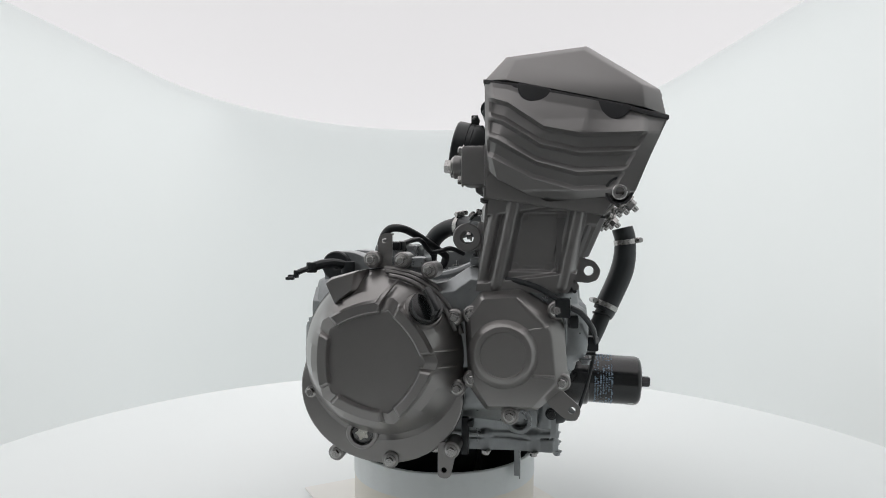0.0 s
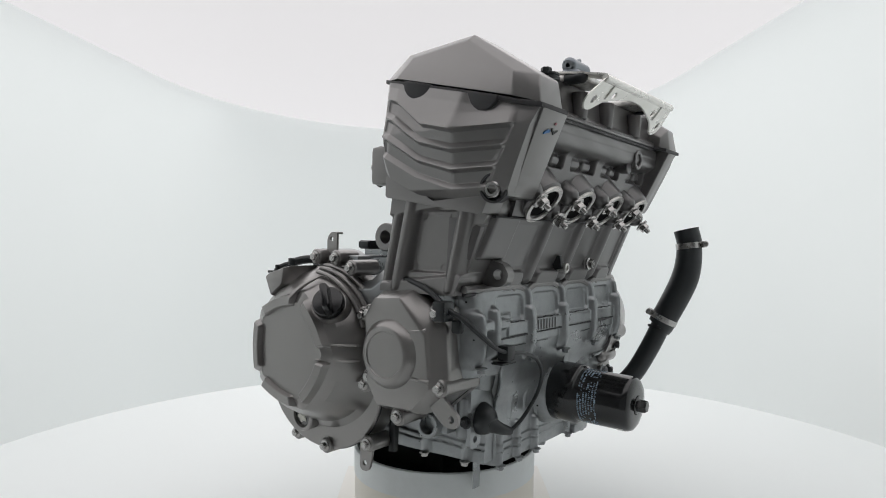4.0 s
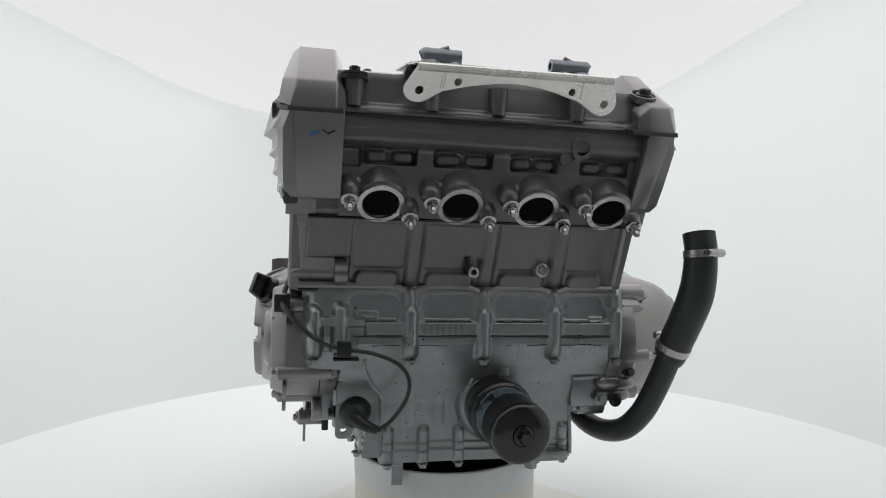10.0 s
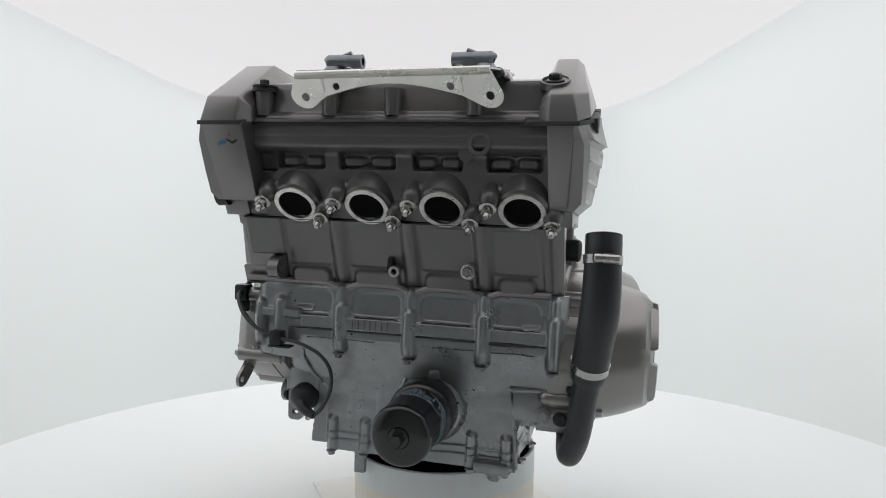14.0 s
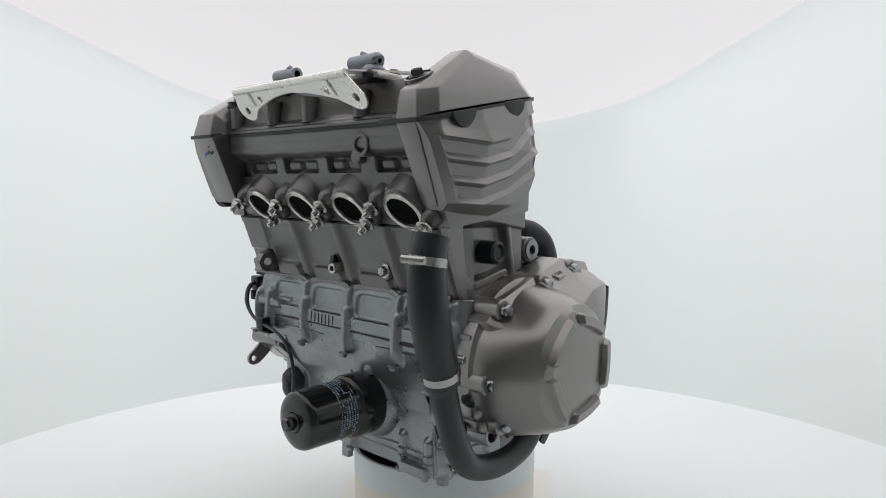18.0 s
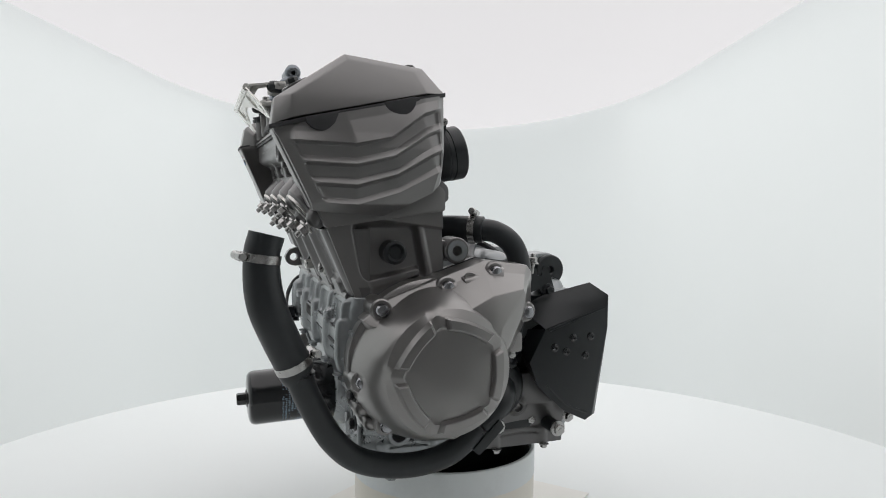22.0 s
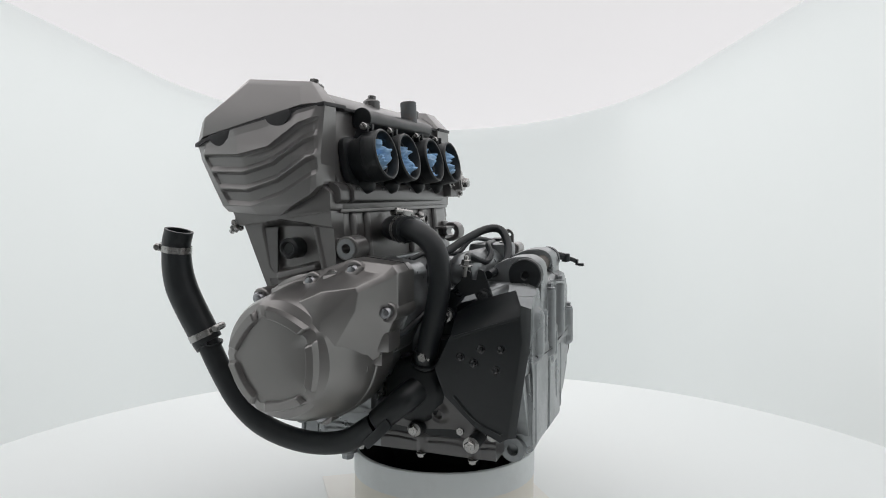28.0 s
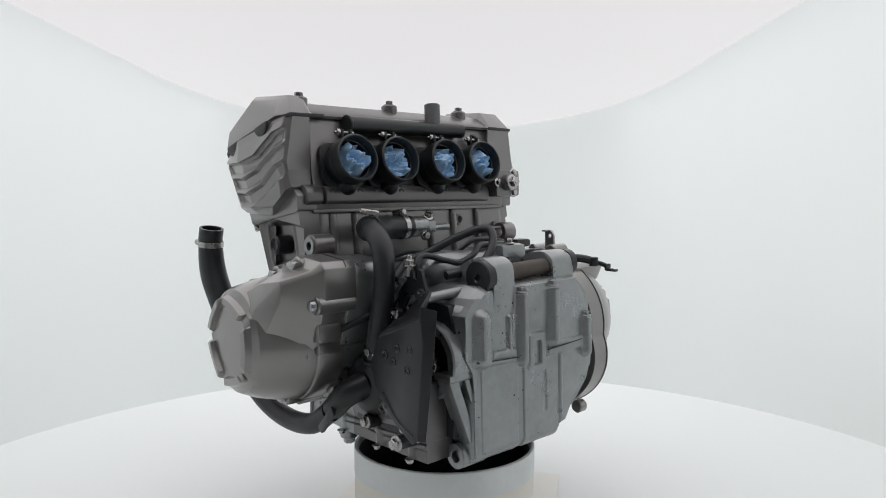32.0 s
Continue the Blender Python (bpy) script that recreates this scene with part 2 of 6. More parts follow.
def fastener(kind, r):
    key = (kind, r)
    if key not in BOLT:
        if kind == "flange":
            bm = join(lathe([(r * 1.32, 0), (r * 1.32, r * 0.20), (r * 1.05, r * 0.36)], 20), hexagon(r * 0.92, r * 0.3, r * 1.15, r * 0.15), lathe([(r * 0.42, r * 1.1), (r * 0.36, r * 1.22)], 12))
        elif kind == "stud":
            bm = join(lathe([(r * 1.5, 0), (r * 1.5, r * 0.25), (r * 1.1, r * 0.4)], 20), hexagon(r * 1.05, r * 0.35, r * 1.5, r * 0.15),
                      lathe([(r * 0.55, -r * 2.4), (r * 0.55, r * 2.2), (r * 0.42, r * 2.4)], 14))
        elif kind == "socket":
            bm = lathe([(r, 0), (r, r * 0.9), (r * 0.85, r * 1.05), (r * 0.55, r * 1.05), (r * 0.5, r * 0.45)], 20)
        else:
            bm = lathe([(r, 0), (r, r * 0.7), (r * 0.8, r), (r * 0.3, r * 1.1)], 20)
        BOLT[key] = bm
        me = bpy.data.meshes.new(kind)
        bmesh.ops.recalc_face_normals(bm, faces=bm.faces)
        bm.to_mesh(me)
        bm.free()
        me.polygons.foreach_set("use_smooth", [True] * len(me.polygons))
        me.set_sharp_from_angle(angle=radians(35))
        BOLT[key] = me
    return BOLT[key]


DONE = {}


def bolt(parent, loc, way, r=0.0058, kind="flange", material=None, name="bolt", spin=None):
    material = material or ZINC
    key = (kind, r, material.name)
    if key not in DONE:
        me = fastener(kind, r).copy()
        me.materials.append(material)
        DONE[key] = me
    o = new(name, DONE[key])
    o.parent = parent
    o.matrix_basis = aim(loc, way, random.uniform(0, 60) if spin is None else spin)
    return o


# more shapes -------------------------------------------------------------
def capsule(p, q, r, n=14):
    """A rod with rounded ends from p to q."""
    p, q = Vector(p), Vector(q)
    l = (q - p).length
    prof = [(r * math.sin(a), -r * math.cos(a)) for a in (0.25, 0.7, 1.15)] + [(r, 0.0), (r, l)] + [(r * math.sin(a), l + r * math.cos(a)) for a in (1.15, 0.7, 0.25)]
    return moved(lathe(prof, n), aim(p, q - p))


def rod(p, q, r, n=20, edge=0.0008):
    p, q = Vector(p), Vector(q)
    l = (q - p).length
    return moved(lathe([(r - edge, 0), (r, edge), (r, l - edge), (r - edge, l)], n), aim(p, q - p))


def ringed(p, way, outer, inner, height, n=28, depth=None, edge=0.0008):
    """A short pipe with a blind bore that opens along way."""
    d = height - 0.001 if depth is None else depth
    return moved(lathe([(outer, 0), (outer, height - edge), (outer - edge, height), (inner + edge, height), (inner, height - edge), (inner * 0.98, height - d)], n), aim(p, way))


def circle(cu, cv, r, n=16):
    return [(cu + r * math.cos(2 * math.pi * i / n), cv + r * math.sin(2 * math.pi * i / n)) for i in range(n)]


def rounded(outline, r, n=4):
    """Rounds the corners of an outline."""
    out = []
    k = len(outline)
    for i in range(k):
        p, c, q = (Vector(outline[(i + d) % k]) for d in (-1, 0, 1))
        a, b = (p - c), (q - c)
        cut = min(r, a.length * 0.45, b.length * 0.45)
        s, e = c + a.normalized() * cut, c + b.normalized() * cut
        for j in range(n + 1):
            t = j / n
            v = s * (1 - t) ** 2 + c * 2 * t * (1 - t) + e * t * t
            out.append((v.x, v.y))
    return out


def plate(outline, holes, w0, w1, axis="x"):
    """A flat plate with holes right through it."""
    def put(u, v, w):
        return {"x": (w, u, v), "y": (u, w, v), "z": (u, v, w)}[axis]
    bm = bmesh.new()
    edges, loops = [], [outline] + holes
    for loop in loops:
        vs = [bm.verts.new(put(u, v, w0)) for u, v in loop]
        edges += [bm.edges.new((vs[i], vs[(i + 1) % len(vs)])) for i in range(len(vs))]
    bmesh.ops.triangle_fill(bm, use_beauty=True, edges=edges)
    ext = bmesh.ops.extrude_face_region(bm, geom=bm.faces[:])
    shift = Vector(put(0, 0, w1 - w0))
    for v in ext["geom"]:
        if isinstance(v, bmesh.types.BMVert):
            v.co += shift
    return bm


def band(line, r, n=8, steps=6):
    return tube(line, r, n, steps)


def at_x(ring, x):
    return [(x, y, z) for y, z in ring]


def bulge(ring, d):
    """Shrinks a yz ring toward its middle by about d metres."""
    cy = sum(p[0] for p in ring) / len(ring)
    cz = sum(p[1] for p in ring) / len(ring)
    out = []
    for y, z in ring:
        l = math.hypot(y - cy, z - cz)
        out.append((cy + (y - cy) * (1 - d / l), cz + (z - cz) * (1 - d / l)))
    return out


# cast walls: a fine sheet whose height over a base line is put together from soft shapes ------------
def smax(a, b, k=0.002):
    h = np.clip(0.5 + 0.5 * (a - b) / k, 0, 1)
    return b + (a - b) * h + k * h * (1 - h)


def ridge(U, V, u0, v0, u1, v1, r, h):
    """A rounded rib from one point to another."""
    du, dv = u1 - u0, v1 - v0
    t = np.clip(((U - u0) * du + (V - v0) * dv) / max(du * du + dv * dv, 1e-9), 0, 1)
    d = np.hypot(U - u0 - t * du, V - v0 - t * dv) / r
    return np.maximum(h * (1 - d ** 2.6), -0.006)


def pad(U, V, u0, u1, v0, v1, r, h, w=0.002):
    """A flat field with round corners and soft edges."""
    qu = np.abs(U - (u0 + u1) / 2) - (u1 - u0) / 2 + r
    qv = np.abs(V - (v0 + v1) / 2) - (v1 - v0) / 2 + r
    d = np.hypot(np.maximum(qu, 0), np.maximum(qv, 0)) + np.minimum(np.maximum(qu, qv), 0) - r
    t = np.clip(0.5 - d / w, 0, 1)
    return h * t * t * (3 - 2 * t)


def level(h, field, top):
    """Raises h to a flat top within a field."""
    t = field / top
    return h * (1 - t) + np.maximum(h, top) * t


def soft_line(V, stops, w=0.0025):
    vs, ys = [s[0] for s in stops], [s[1] for s in stops]
    return sum(np.interp(V + d * w, vs, ys) for d in (-1, -0.5, 0, 0.5, 1)) / 5


def relief(edges, v0, v1, nu, nv, height, put, back):
    """A closed-rim sheet: edges(v) gives both ends of a row, put(u, v, h) the place, back the depth of the rim."""
    v = np.linspace(v0, v1, nv + 1)[:, None]
    lo, hi = edges(v)
    U = lo + (hi - lo) * np.linspace(0, 1, nu + 1)[None, :]
    V = v + 0 * U
    H = height(U, V)
    verts = [put(*p) for p in zip(U.ravel().tolist(), V.ravel().tolist(), H.ravel().tolist())]
    w = nu + 1
    faces = [(j * w + i, j * w + i + 1, (j + 1) * w + i + 1, (j + 1) * w + i) for j in range(nv) for i in range(nu)]
    rim = list(range(nu)) + [j * w + nu for j in range(nv)] + [nv * w + i for i in range(nu, 0, -1)] + [j * w for j in range(nv, 0, -1)]
    n0 = len(verts)
    flatU, flatV = U.ravel().tolist(), V.ravel().tolist()
    verts += [put(flatU[i], flatV[i], back) for i in rim]
    faces += [(rim[i], rim[(i + 1) % len(rim)], n0 + (i + 1) % len(rim), n0 + i) for i in range(len(rim))]
    me = bpy.data.meshes.new("sheet")
    me.from_pydata(verts, [], faces)
    bm = bmesh.new()
    bm.from_mesh(me)
    bpy.data.meshes.remove(me)
    return bm


# crankcase -------------------------------------------------------------
UPPER = [(-0.160, 0.325), (-0.1685, 0.316), (-0.1685, 0.292), (-0.1725, 0.288), (-0.1725, 0.262), (-0.164, 0.24), (-0.10, 0.225), (0.02, 0.22), (0.05, 0.225),
         (0.055, 0.30), (0.045, 0.318), (0.03, 0.322), (0.0, 0.318), (-0.03, 0.326), (-0.055, 0.343), (-0.10, 0.335)]
SHORT = [(min(y, 0.004 + 0.2 * (z - 0.30)), z) for y, z in UPPER]
case = part("crankcase", loft([at_x(bulge(UPPER, 0.014), -0.190), at_x(UPPER, -0.178), at_x(UPPER, 0.085), at_x(SHORT, 0.100), at_x(SHORT, 0.168), at_x(bulge(SHORT, 0.014), 0.182)], 0.005), CAST, engine,
            "raw cast aluminium crankcase with oil specks")
LOWER = [(-0.166, 0.262), (-0.165, 0.238), (-0.154, 0.215), (-0.142, 0.195), (-0.137, 0.165), (-0.10, 0.16), (0.0, 0.17), (0.04, 0.19), (0.04, 0.262)]
lower = part("lower_case", loft([at_x(bulge(LOWER, 0.03), -0.166), at_x(bulge(LOWER, 0.006), -0.148), at_x(LOWER, -0.120), at_x(LOWER, 0.080), at_x([(min(y, -0.02), z) for y, z in LOWER], 0.095), at_x([(min(y, -0.022), z) for y, z in bulge(LOWER, 0.006)], 0.150),
                                 at_x([(min(y, -0.03), z) for y, z in bulge(LOWER, 0.03)], 0.168)], 0.006), CAST, engine, "raw cast aluminium lower case")
sump = part("sump", loft([[(-0.094, -0.137, 0.214), (0.124, -0.137, 0.214), (0.124, 0.10, 0.20), (-0.105, 0.10, 0.20)],
                          [(-0.090, -0.1445, 0.152), (0.130, -0.1445, 0.152), (0.125, 0.112, 0.15), (-0.12, 0.112, 0.15)],
                          [(-0.084, -0.1405, 0.122), (0.124, -0.1405, 0.122), (0.12, 0.108, 0.128), (-0.12, 0.108, 0.128)]], 0.006), CAST, engine,
            "raw cast aluminium oil sump")
part("sump_seam", prism([(-0.1180, -0.1425), (0.1285, -0.1425), (0.1285, 0.112), (-0.1180, 0.075)], 0.1398, 0.1412, 0, "z"), GASKET, sump, "thin black gasket line")
part("pan", loft([[(-0.075, -0.06, 0.129), (0.085, -0.06, 0.129), (0.085, 0.085, 0.129), (-0.08, 0.085, 0.129)],
                  [(-0.06, -0.05, 0.09), (0.07, -0.05, 0.09), (0.07, 0.07, 0.09), (-0.065, 0.07, 0.09)],
                  [(-0.05, -0.04, 0.014), (0.06, -0.04, 0.014), (0.06, 0.06, 0.014), (-0.055, 0.06, 0.014)]], 0.005), BLACK, sump, "black lower pan inside the drum")

# front of crankcase and sump: one cast wall, in three fields
FRONT_LINE = [(0.12, -0.166), (0.126, -0.1685), (0.16, -0.1700), (0.194, -0.1715), (0.203, -0.1755), (0.216, -0.1825), (0.230, -0.1875), (0.240, -0.1920), (0.262, -0.1975), (0.288, -0.1975), (0.30, -0.1960), (0.316, -0.1945), (0.326, -0.1905)]


def front_height(U, V):
    h = 0 * U
    for a, b in ((-0.138, -0.0835), (-0.0595, -0.0015), (0.0215, 0.0805), (0.1015, 0.152)):
        h = h - pad(U, V, a, b, 0.2895, 0.3165, 0.008, 0.0038, 0.0026)
    h = h + pad(U, V, -0.120, 0.178, 0.2738, 0.2880, 0.002, 0.0026, 0.002) + pad(U, V, -0.128, 0.165, 0.2630, 0.2722, 0.002, 0.0010, 0.003)
    h = h - pad(U, V, -0.170, -0.151, 0.258, 0.284, 0.003, 0.007, 0.003) - pad(U, V, 0.146, 0.1575, 0.291, 0.304, 0.003, 0.004, 0.002)
    for u, a, b, r, t in ((-0.0715, 0.2535, 0.2980, 0.0092, 0.0085), (0.0095, 0.2535, 0.2960, 0.0088, 0.0085), (0.0920, 0.2530, 0.2980, 0.0090, 0.0085), (0.1672, 0.2520, 0.2990, 0.0085, 0.0090)):
        h = smax(h, ridge(U, V, u, a, u, b, r, t), 0.0035)
        h = smax(h, ridge(U, V, u, b, u - 0.0005, 0.320, r * 0.62, t * 0.62), 0.003)
    h = smax(h, ridge(U, V, -0.1745, 0.2560, -0.1745, 0.2960, 0.0105, 0.0095), 0.003)
    h = smax(h, ridge(U, V, -0.1460, 0.2600, -0.1460, 0.3000, 0.0088, 0.0085), 0.003)
    h = level(h, pad(U, V, -0.176, -0.120, 0.2835, 0.2935, 0.003, 0.0055, 0.003), 0.0055)
    h = h + pad(U, V, -0.131, -0.106, 0.2915, 0.2985, 0.0015, 0.0022, 0.0014) - pad(U, V, -0.1285, -0.1085, 0.2933, 0.2968, 0.001, 0.0014, 0.0012)
    h = h + pad(U, V, 0.134, 0.152, 0.2885, 0.2945, 0.0015, 0.0025, 0.0014)
    for u in (-0.0885, -0.0485, -0.0075, 0.0785, 0.1175):
        h = smax(h, ridge(U, V, u, 0.120, u, 0.1615, 0.0068, 0.0065), 0.003)
    wave = 0.0009 * np.sin(U * 75)
    h = h + pad(U, V + wave, -0.2, 0.2, 0.1415, 0.1490, 0.001, 0.0016, 0.0015) + pad(U, V + wave, -0.2, 0.2, 0.120, 0.1398, 0.001, 0.0016, 0.0015)
    for u, a, b in ((-0.066, 0.17, 0.196), (-0.03, 0.17, 0.196)):
        h = smax(h, ridge(U, V, u, a, u, b, 0.0045, 0.0012), 0.0015)
    h = h + 0.0004 * np.sin(U * 91 + 1.3 * np.sin(V * 70)) * np.sin(V * 83 + U * 31)
    return h


def on_front(u, v, h):
    return (u * FRONT_GROW, h + FRONT_BACK, 0.402 + (v - 0.402) * FRONT_GROW)


FRONT_GROW, FRONT_BACK = 1.025, 0.0225
FRONT_SET = Matrix(((FRONT_GROW, 0, 0, 0), (0, 1, 0, FRONT_BACK), (0, 0, FRONT_GROW, 0.402 - 0.402 * FRONT_GROW), (0, 0, 0, 1)))


def set_front(ob):
    """Carry a part drawn on the front's own sheet to its place."""
    ob.matrix_basis = FRONT_SET @ ob.matrix_basis
    return ob


def front_place(edges, v0, v1, nu, nv):
    return relief(edges, v0, v1, nu, nv, lambda U, V: soft_line(V, FRONT_LINE) - front_height(U, V) + 0.016 * np.clip((-0.166 - U) / 0.018, 0, 1) ** 2 + 0.010 * np.clip((U - 0.166) / 0.014, 0, 1) ** 2, on_front, -0.150)


part("case_front", front_place(lambda v: (np.interp(v, [0.197, 0.202, 0.2340, 0.2375], [-0.0965, -0.0990, -0.1175, -0.184]), np.interp(v, [0.126, 0.2190, 0.2215, 0.2340, 0.2375], [0.1285, 0.1215, 0.1665, 0.1665, 0.180])), 0.126, 0.3262, 380, 216),
     CAST, case, "cast front wall with pillars, panels and oil specks", 85)
for x, z in ((-0.0715, 0.2445), (0.0095, 0.2445), (0.0920, 0.244), (0.1672, 0.2435), (-0.1745, 0.2460), (-0.1460, 0.2510)):
    set_front(bolt(case, (x, -0.2025, z + 0.0035), (0, 0, -1), 0.0048, "flange", CAST, "pillar_bolt"))
set_front(part("split_line", tube([(-0.133, -0.1990, 0.2725), (-0.10, -0.1995, 0.2732), (-0.05, -0.1990, 0.2730), (0.0, -0.1995, 0.2734), (0.04, -0.1992, 0.2729), (0.08, -0.1996, 0.2728), (0.115, -0.2, 0.2722), (0.162, -0.199, 0.2732)], [0.0008, 0.0013, 0.0008, 0.0012, 0.0008, 0.0013, 0.0020, 0.0010], 6, 6), GASKET, case, "thin black split line"))
for a, b, z, r in ((-0.128, -0.085, 0.2885, 0.0008), (-0.055, -0.004, 0.2890, 0.0007), (0.024, 0.078, 0.2888, 0.0009), (0.103, 0.150, 0.2886, 0.0011), (-0.112, -0.030, 0.2627, 0.0005), (0.060, 0.150, 0.2630, 0.0007)):
    line = [(lerp(a, b, k / 8), -0.1986 - 0.0004 * math.sin(k * 2.1 + z * 900), z + 0.0005 * math.sin(k * 1.7 + a * 70)) for k in range(9)]
    set_front(part("oil_line", tube(line, [r * (0.5 + 0.5 * abs(math.sin(k * 1.3 + a * 40))) for k in range(9)], 6, 2), GASKET, case, "thin black oil line"))
for i in range(7):
    set_front(part("casting_mark", block(-0.0565 + i * 0.0068, -0.0555 + i * 0.0068, -0.2012, -0.2, 0.2752, 0.2868, 0.0003), BLOCK_PAINT, case))
for x, y in ((-0.0885, -0.1745), (-0.0485, -0.1745), (-0.0075, -0.1745), (0.0785, -0.1745), (0.1175, -0.1745)):
    set_front(bolt(sump, (x, y, 0.1265), (0, 0, -1), 0.0046, "flange", CAST, "sump_bolt"))


def sump_side_height(U, V, lugs):
    h = 0.0006 * np.sin(U * 60 + 1.0) * np.sin(V * 90)
    wave = 0.0010 * np.sin(U * 90)
    h = h + pad(U, V + wave, -0.3, 0.3, 0.1415, 0.1470, 0.001, 0.0016, 0.0016) + pad(U, V + wave, -0.3, 0.3, 0.120, 0.1398, 0.001, 0.0016, 0.0016)
    for u in lugs:
        h = smax(h, ridge(U, V, u, 0.120, u, 0.1430, 0.0075, 0.0038), 0.003)
    for u, v in ((-0.118, 0.176), (-0.087, 0.178), (0.045, 0.178)):
        h = smax(h, ridge(U, V, u, v, u, v + 0.001, 0.0120, 0.0070), 0.004)
        h = h - pad(U, V, u - 0.005, u + 0.005, v - 0.005, v + 0.005, 0.0049, 0.006, 0.002)
    return h


# the rear left half is darker: shade and black oil put into its colour
for side, base, lugs, near, far, metal in ((-1, 0.1165, (-0.125, -0.070, -0.010, 0.060), -0.1475, 0.075, CAST), (1, 0.1265, (-0.120, -0.060), -0.1430, -0.0355, CAST), (1, 0.1265, (0.020, 0.085), -0.035, 0.112, DARK_PAINT)):
    part("sump_side", relief(lambda v: (near + 0 * v, far + 0 * v), 0.126, 0.2180, 160, 84, lambda U, V: base + (0.004 if side < 0 else 0.006) * np.clip((U + 0.145) / 0.09, 0, 1) + (0.003 if side < 0 else 0.010) * np.clip((V - 0.150) / 0.03, 0, 1) + sump_side_height(U, V, lugs), lambda u, v, h: (side * h, u, v), 0.08),
         metal, sump, "cast sump side with lugs", 85)
    for u in lugs:
        bolt(sump, (side * (base + 0.0055 + (0.004 if side < 0 else 0.006) * min(1, (u + 0.145) / 0.09)), u, 0.1265), (0, 0, -1), 0.0046, "flange", ZINC, "sump_bolt")
set_front(part("filter_web", band([(-0.004, -0.170, 0.165), (-0.008, -0.174, 0.19), (-0.002, -0.180, 0.21), (0.004, -0.183, 0.224)], 0.0035), CAST, lower, "upright casting rib"))
part("filter_boss", moved(lathe([(0.046, -0.012), (0.043, 0.004), (0.0385, 0.0135), (0.036, 0.0150)], 40), aim((0.0305, -0.1475, 0.1868), (0, -1, 0))), CAST, lower, "round filter seat")
set_front(part("spur", loft([[(0.030, -0.172, 0.226), (0.044, -0.172, 0.226), (0.044, -0.19, 0.226), (0.030, -0.19, 0.226)],
                   [(0.035, -0.185, 0.245), (0.042, -0.185, 0.245), (0.042, -0.191, 0.245), (0.035, -0.191, 0.245)]], 0.001), CAST, lower, "small cast spur"))
set_front(part("edge_rib", band([(0.1215, -0.186, 0.2228), (0.1225, -0.172, 0.212), (0.1245, -0.170, 0.19), (0.1275, -0.1705, 0.150), (0.1285, -0.170, 0.130)], 0.0026), CAST, sump, "upright corner rib"))
set_front(part("edge_rib", band([(0.1215, -0.1870, 0.2228), (0.145, -0.1865, 0.2235), (0.1665, -0.183, 0.2245)], 0.0022), CAST, lower, "level casting rib"))
set_front(part("edge_rib", band([(-0.1185, -0.1935, 0.247), (-0.1185, -0.1915, 0.2362), (-0.110, -0.1850, 0.2190), (-0.0985, -0.174, 0.203), (-0.0965, -0.1705, 0.19), (-0.0955, -0.170, 0.135)], 0.0022), CAST, sump, "curved corner rib"))
# lugs by the right lower front
part("upright_boss", join(rod((-0.143, -0.138, 0.160), (-0.143, -0.138, 0.205), 0.0100, 24, 0.002), block(-0.150, -0.110, -0.150, -0.10, 0.186, 0.215, 0.005)), CAST, lower, "upright round boss")
part("lug_plate", plate(rounded([(-0.150, 0.150), (-0.132, 0.150), (-0.128, 0.172), (-0.130, 0.190), (-0.150, 0.190)], 0.006), [circle(-0.141, 0.160, 0.0038)], -0.1500, -0.144, "y"), CAST, lower, "small drilled lug")
bolt(lower, (-0.152, -0.145, 0.179), (-1, 0, 0), 0.0052, "flange", BLACK)
set_front(part("left_foot", block(0.1230, 0.170, -0.1795, -0.12, 0.187, 0.2215, 0.004), CAST, lower, "left corner foot"))
set_front(bolt(lower, (0.158, -0.186, 0.198), (0, -1, 0), 0.006, "flange", CAST))
bolt(lower, (0.193, -0.168, 0.226), (0.3, -0.95, 0), 0.006, "flange", BLACK)
set_front(bolt(lower, (0.176, -0.186, 0.196), (0, -1, 0), 0.006, "flange", BLACK))
part("hanging_tab", plate([(-0.078, 0.078), (-0.066, 0.078), (-0.066, 0.128), (-0.078, 0.128)], [], -0.108, -0.1065, "y"), CAST, sump, "bent steel tab")
part("hanging_tab_side", plate([(-0.108, 0.078), (-0.100, 0.078), (-0.100, 0.128), (-0.108, 0.128)], [], -0.0662, -0.0648, "x"), CAST, sump, "bent steel tab")
drain = part("drain_plug", rod((0.100, -0.101, 0.128), (0.100, -0.101, 0.100), 0.0125), CAST, sump)
bolt(drain, (0.100, -0.101, 0.100), (0, 0, -1), 0.009, "flange", CAST, "drain_bolt")
part("front_lug_block", block(0.085, 0.125, -0.160, -0.11, 0.118, 0.130, 0.003), CAST, sump)

# starter bulge and valley behind the cylinders
part("valley_rib", band([(0.10, -0.055, 0.345), (0.09, -0.02, 0.332), (0.09, 0.02, 0.324)], 0.005), CAST, case, "casting rib")
part("valley_rib", band([(-0.06, -0.055, 0.345), (-0.06, -0.02, 0.330), (-0.06, 0.02, 0.324)], 0.005), CAST, case, "casting rib")
part("valley_rib", band([(0.02, -0.055, 0.345), (0.02, -0.02, 0.330), (0.02, 0.02, 0.324)], 0.005), CAST, case, "casting rib")
starter = part("starter_motor", join(capsule((0.06, 0.050, 0.338), (-0.03, 0.050, 0.338), 0.023, 28), block(-0.075, -0.03, 0.022, 0.080, 0.320, 0.366, 0.007)), CAST, engine, "rounded aluminium starter housing")
bolt(starter, (-0.05, 0.07, 0.366), (0, 0, 1), 0.006, "flange", ZINC)
stud = part("bolt_post", rod((0.125, 0.000, 0.318), (0.125, 0.000, 0.333), 0.007), CAST, case)
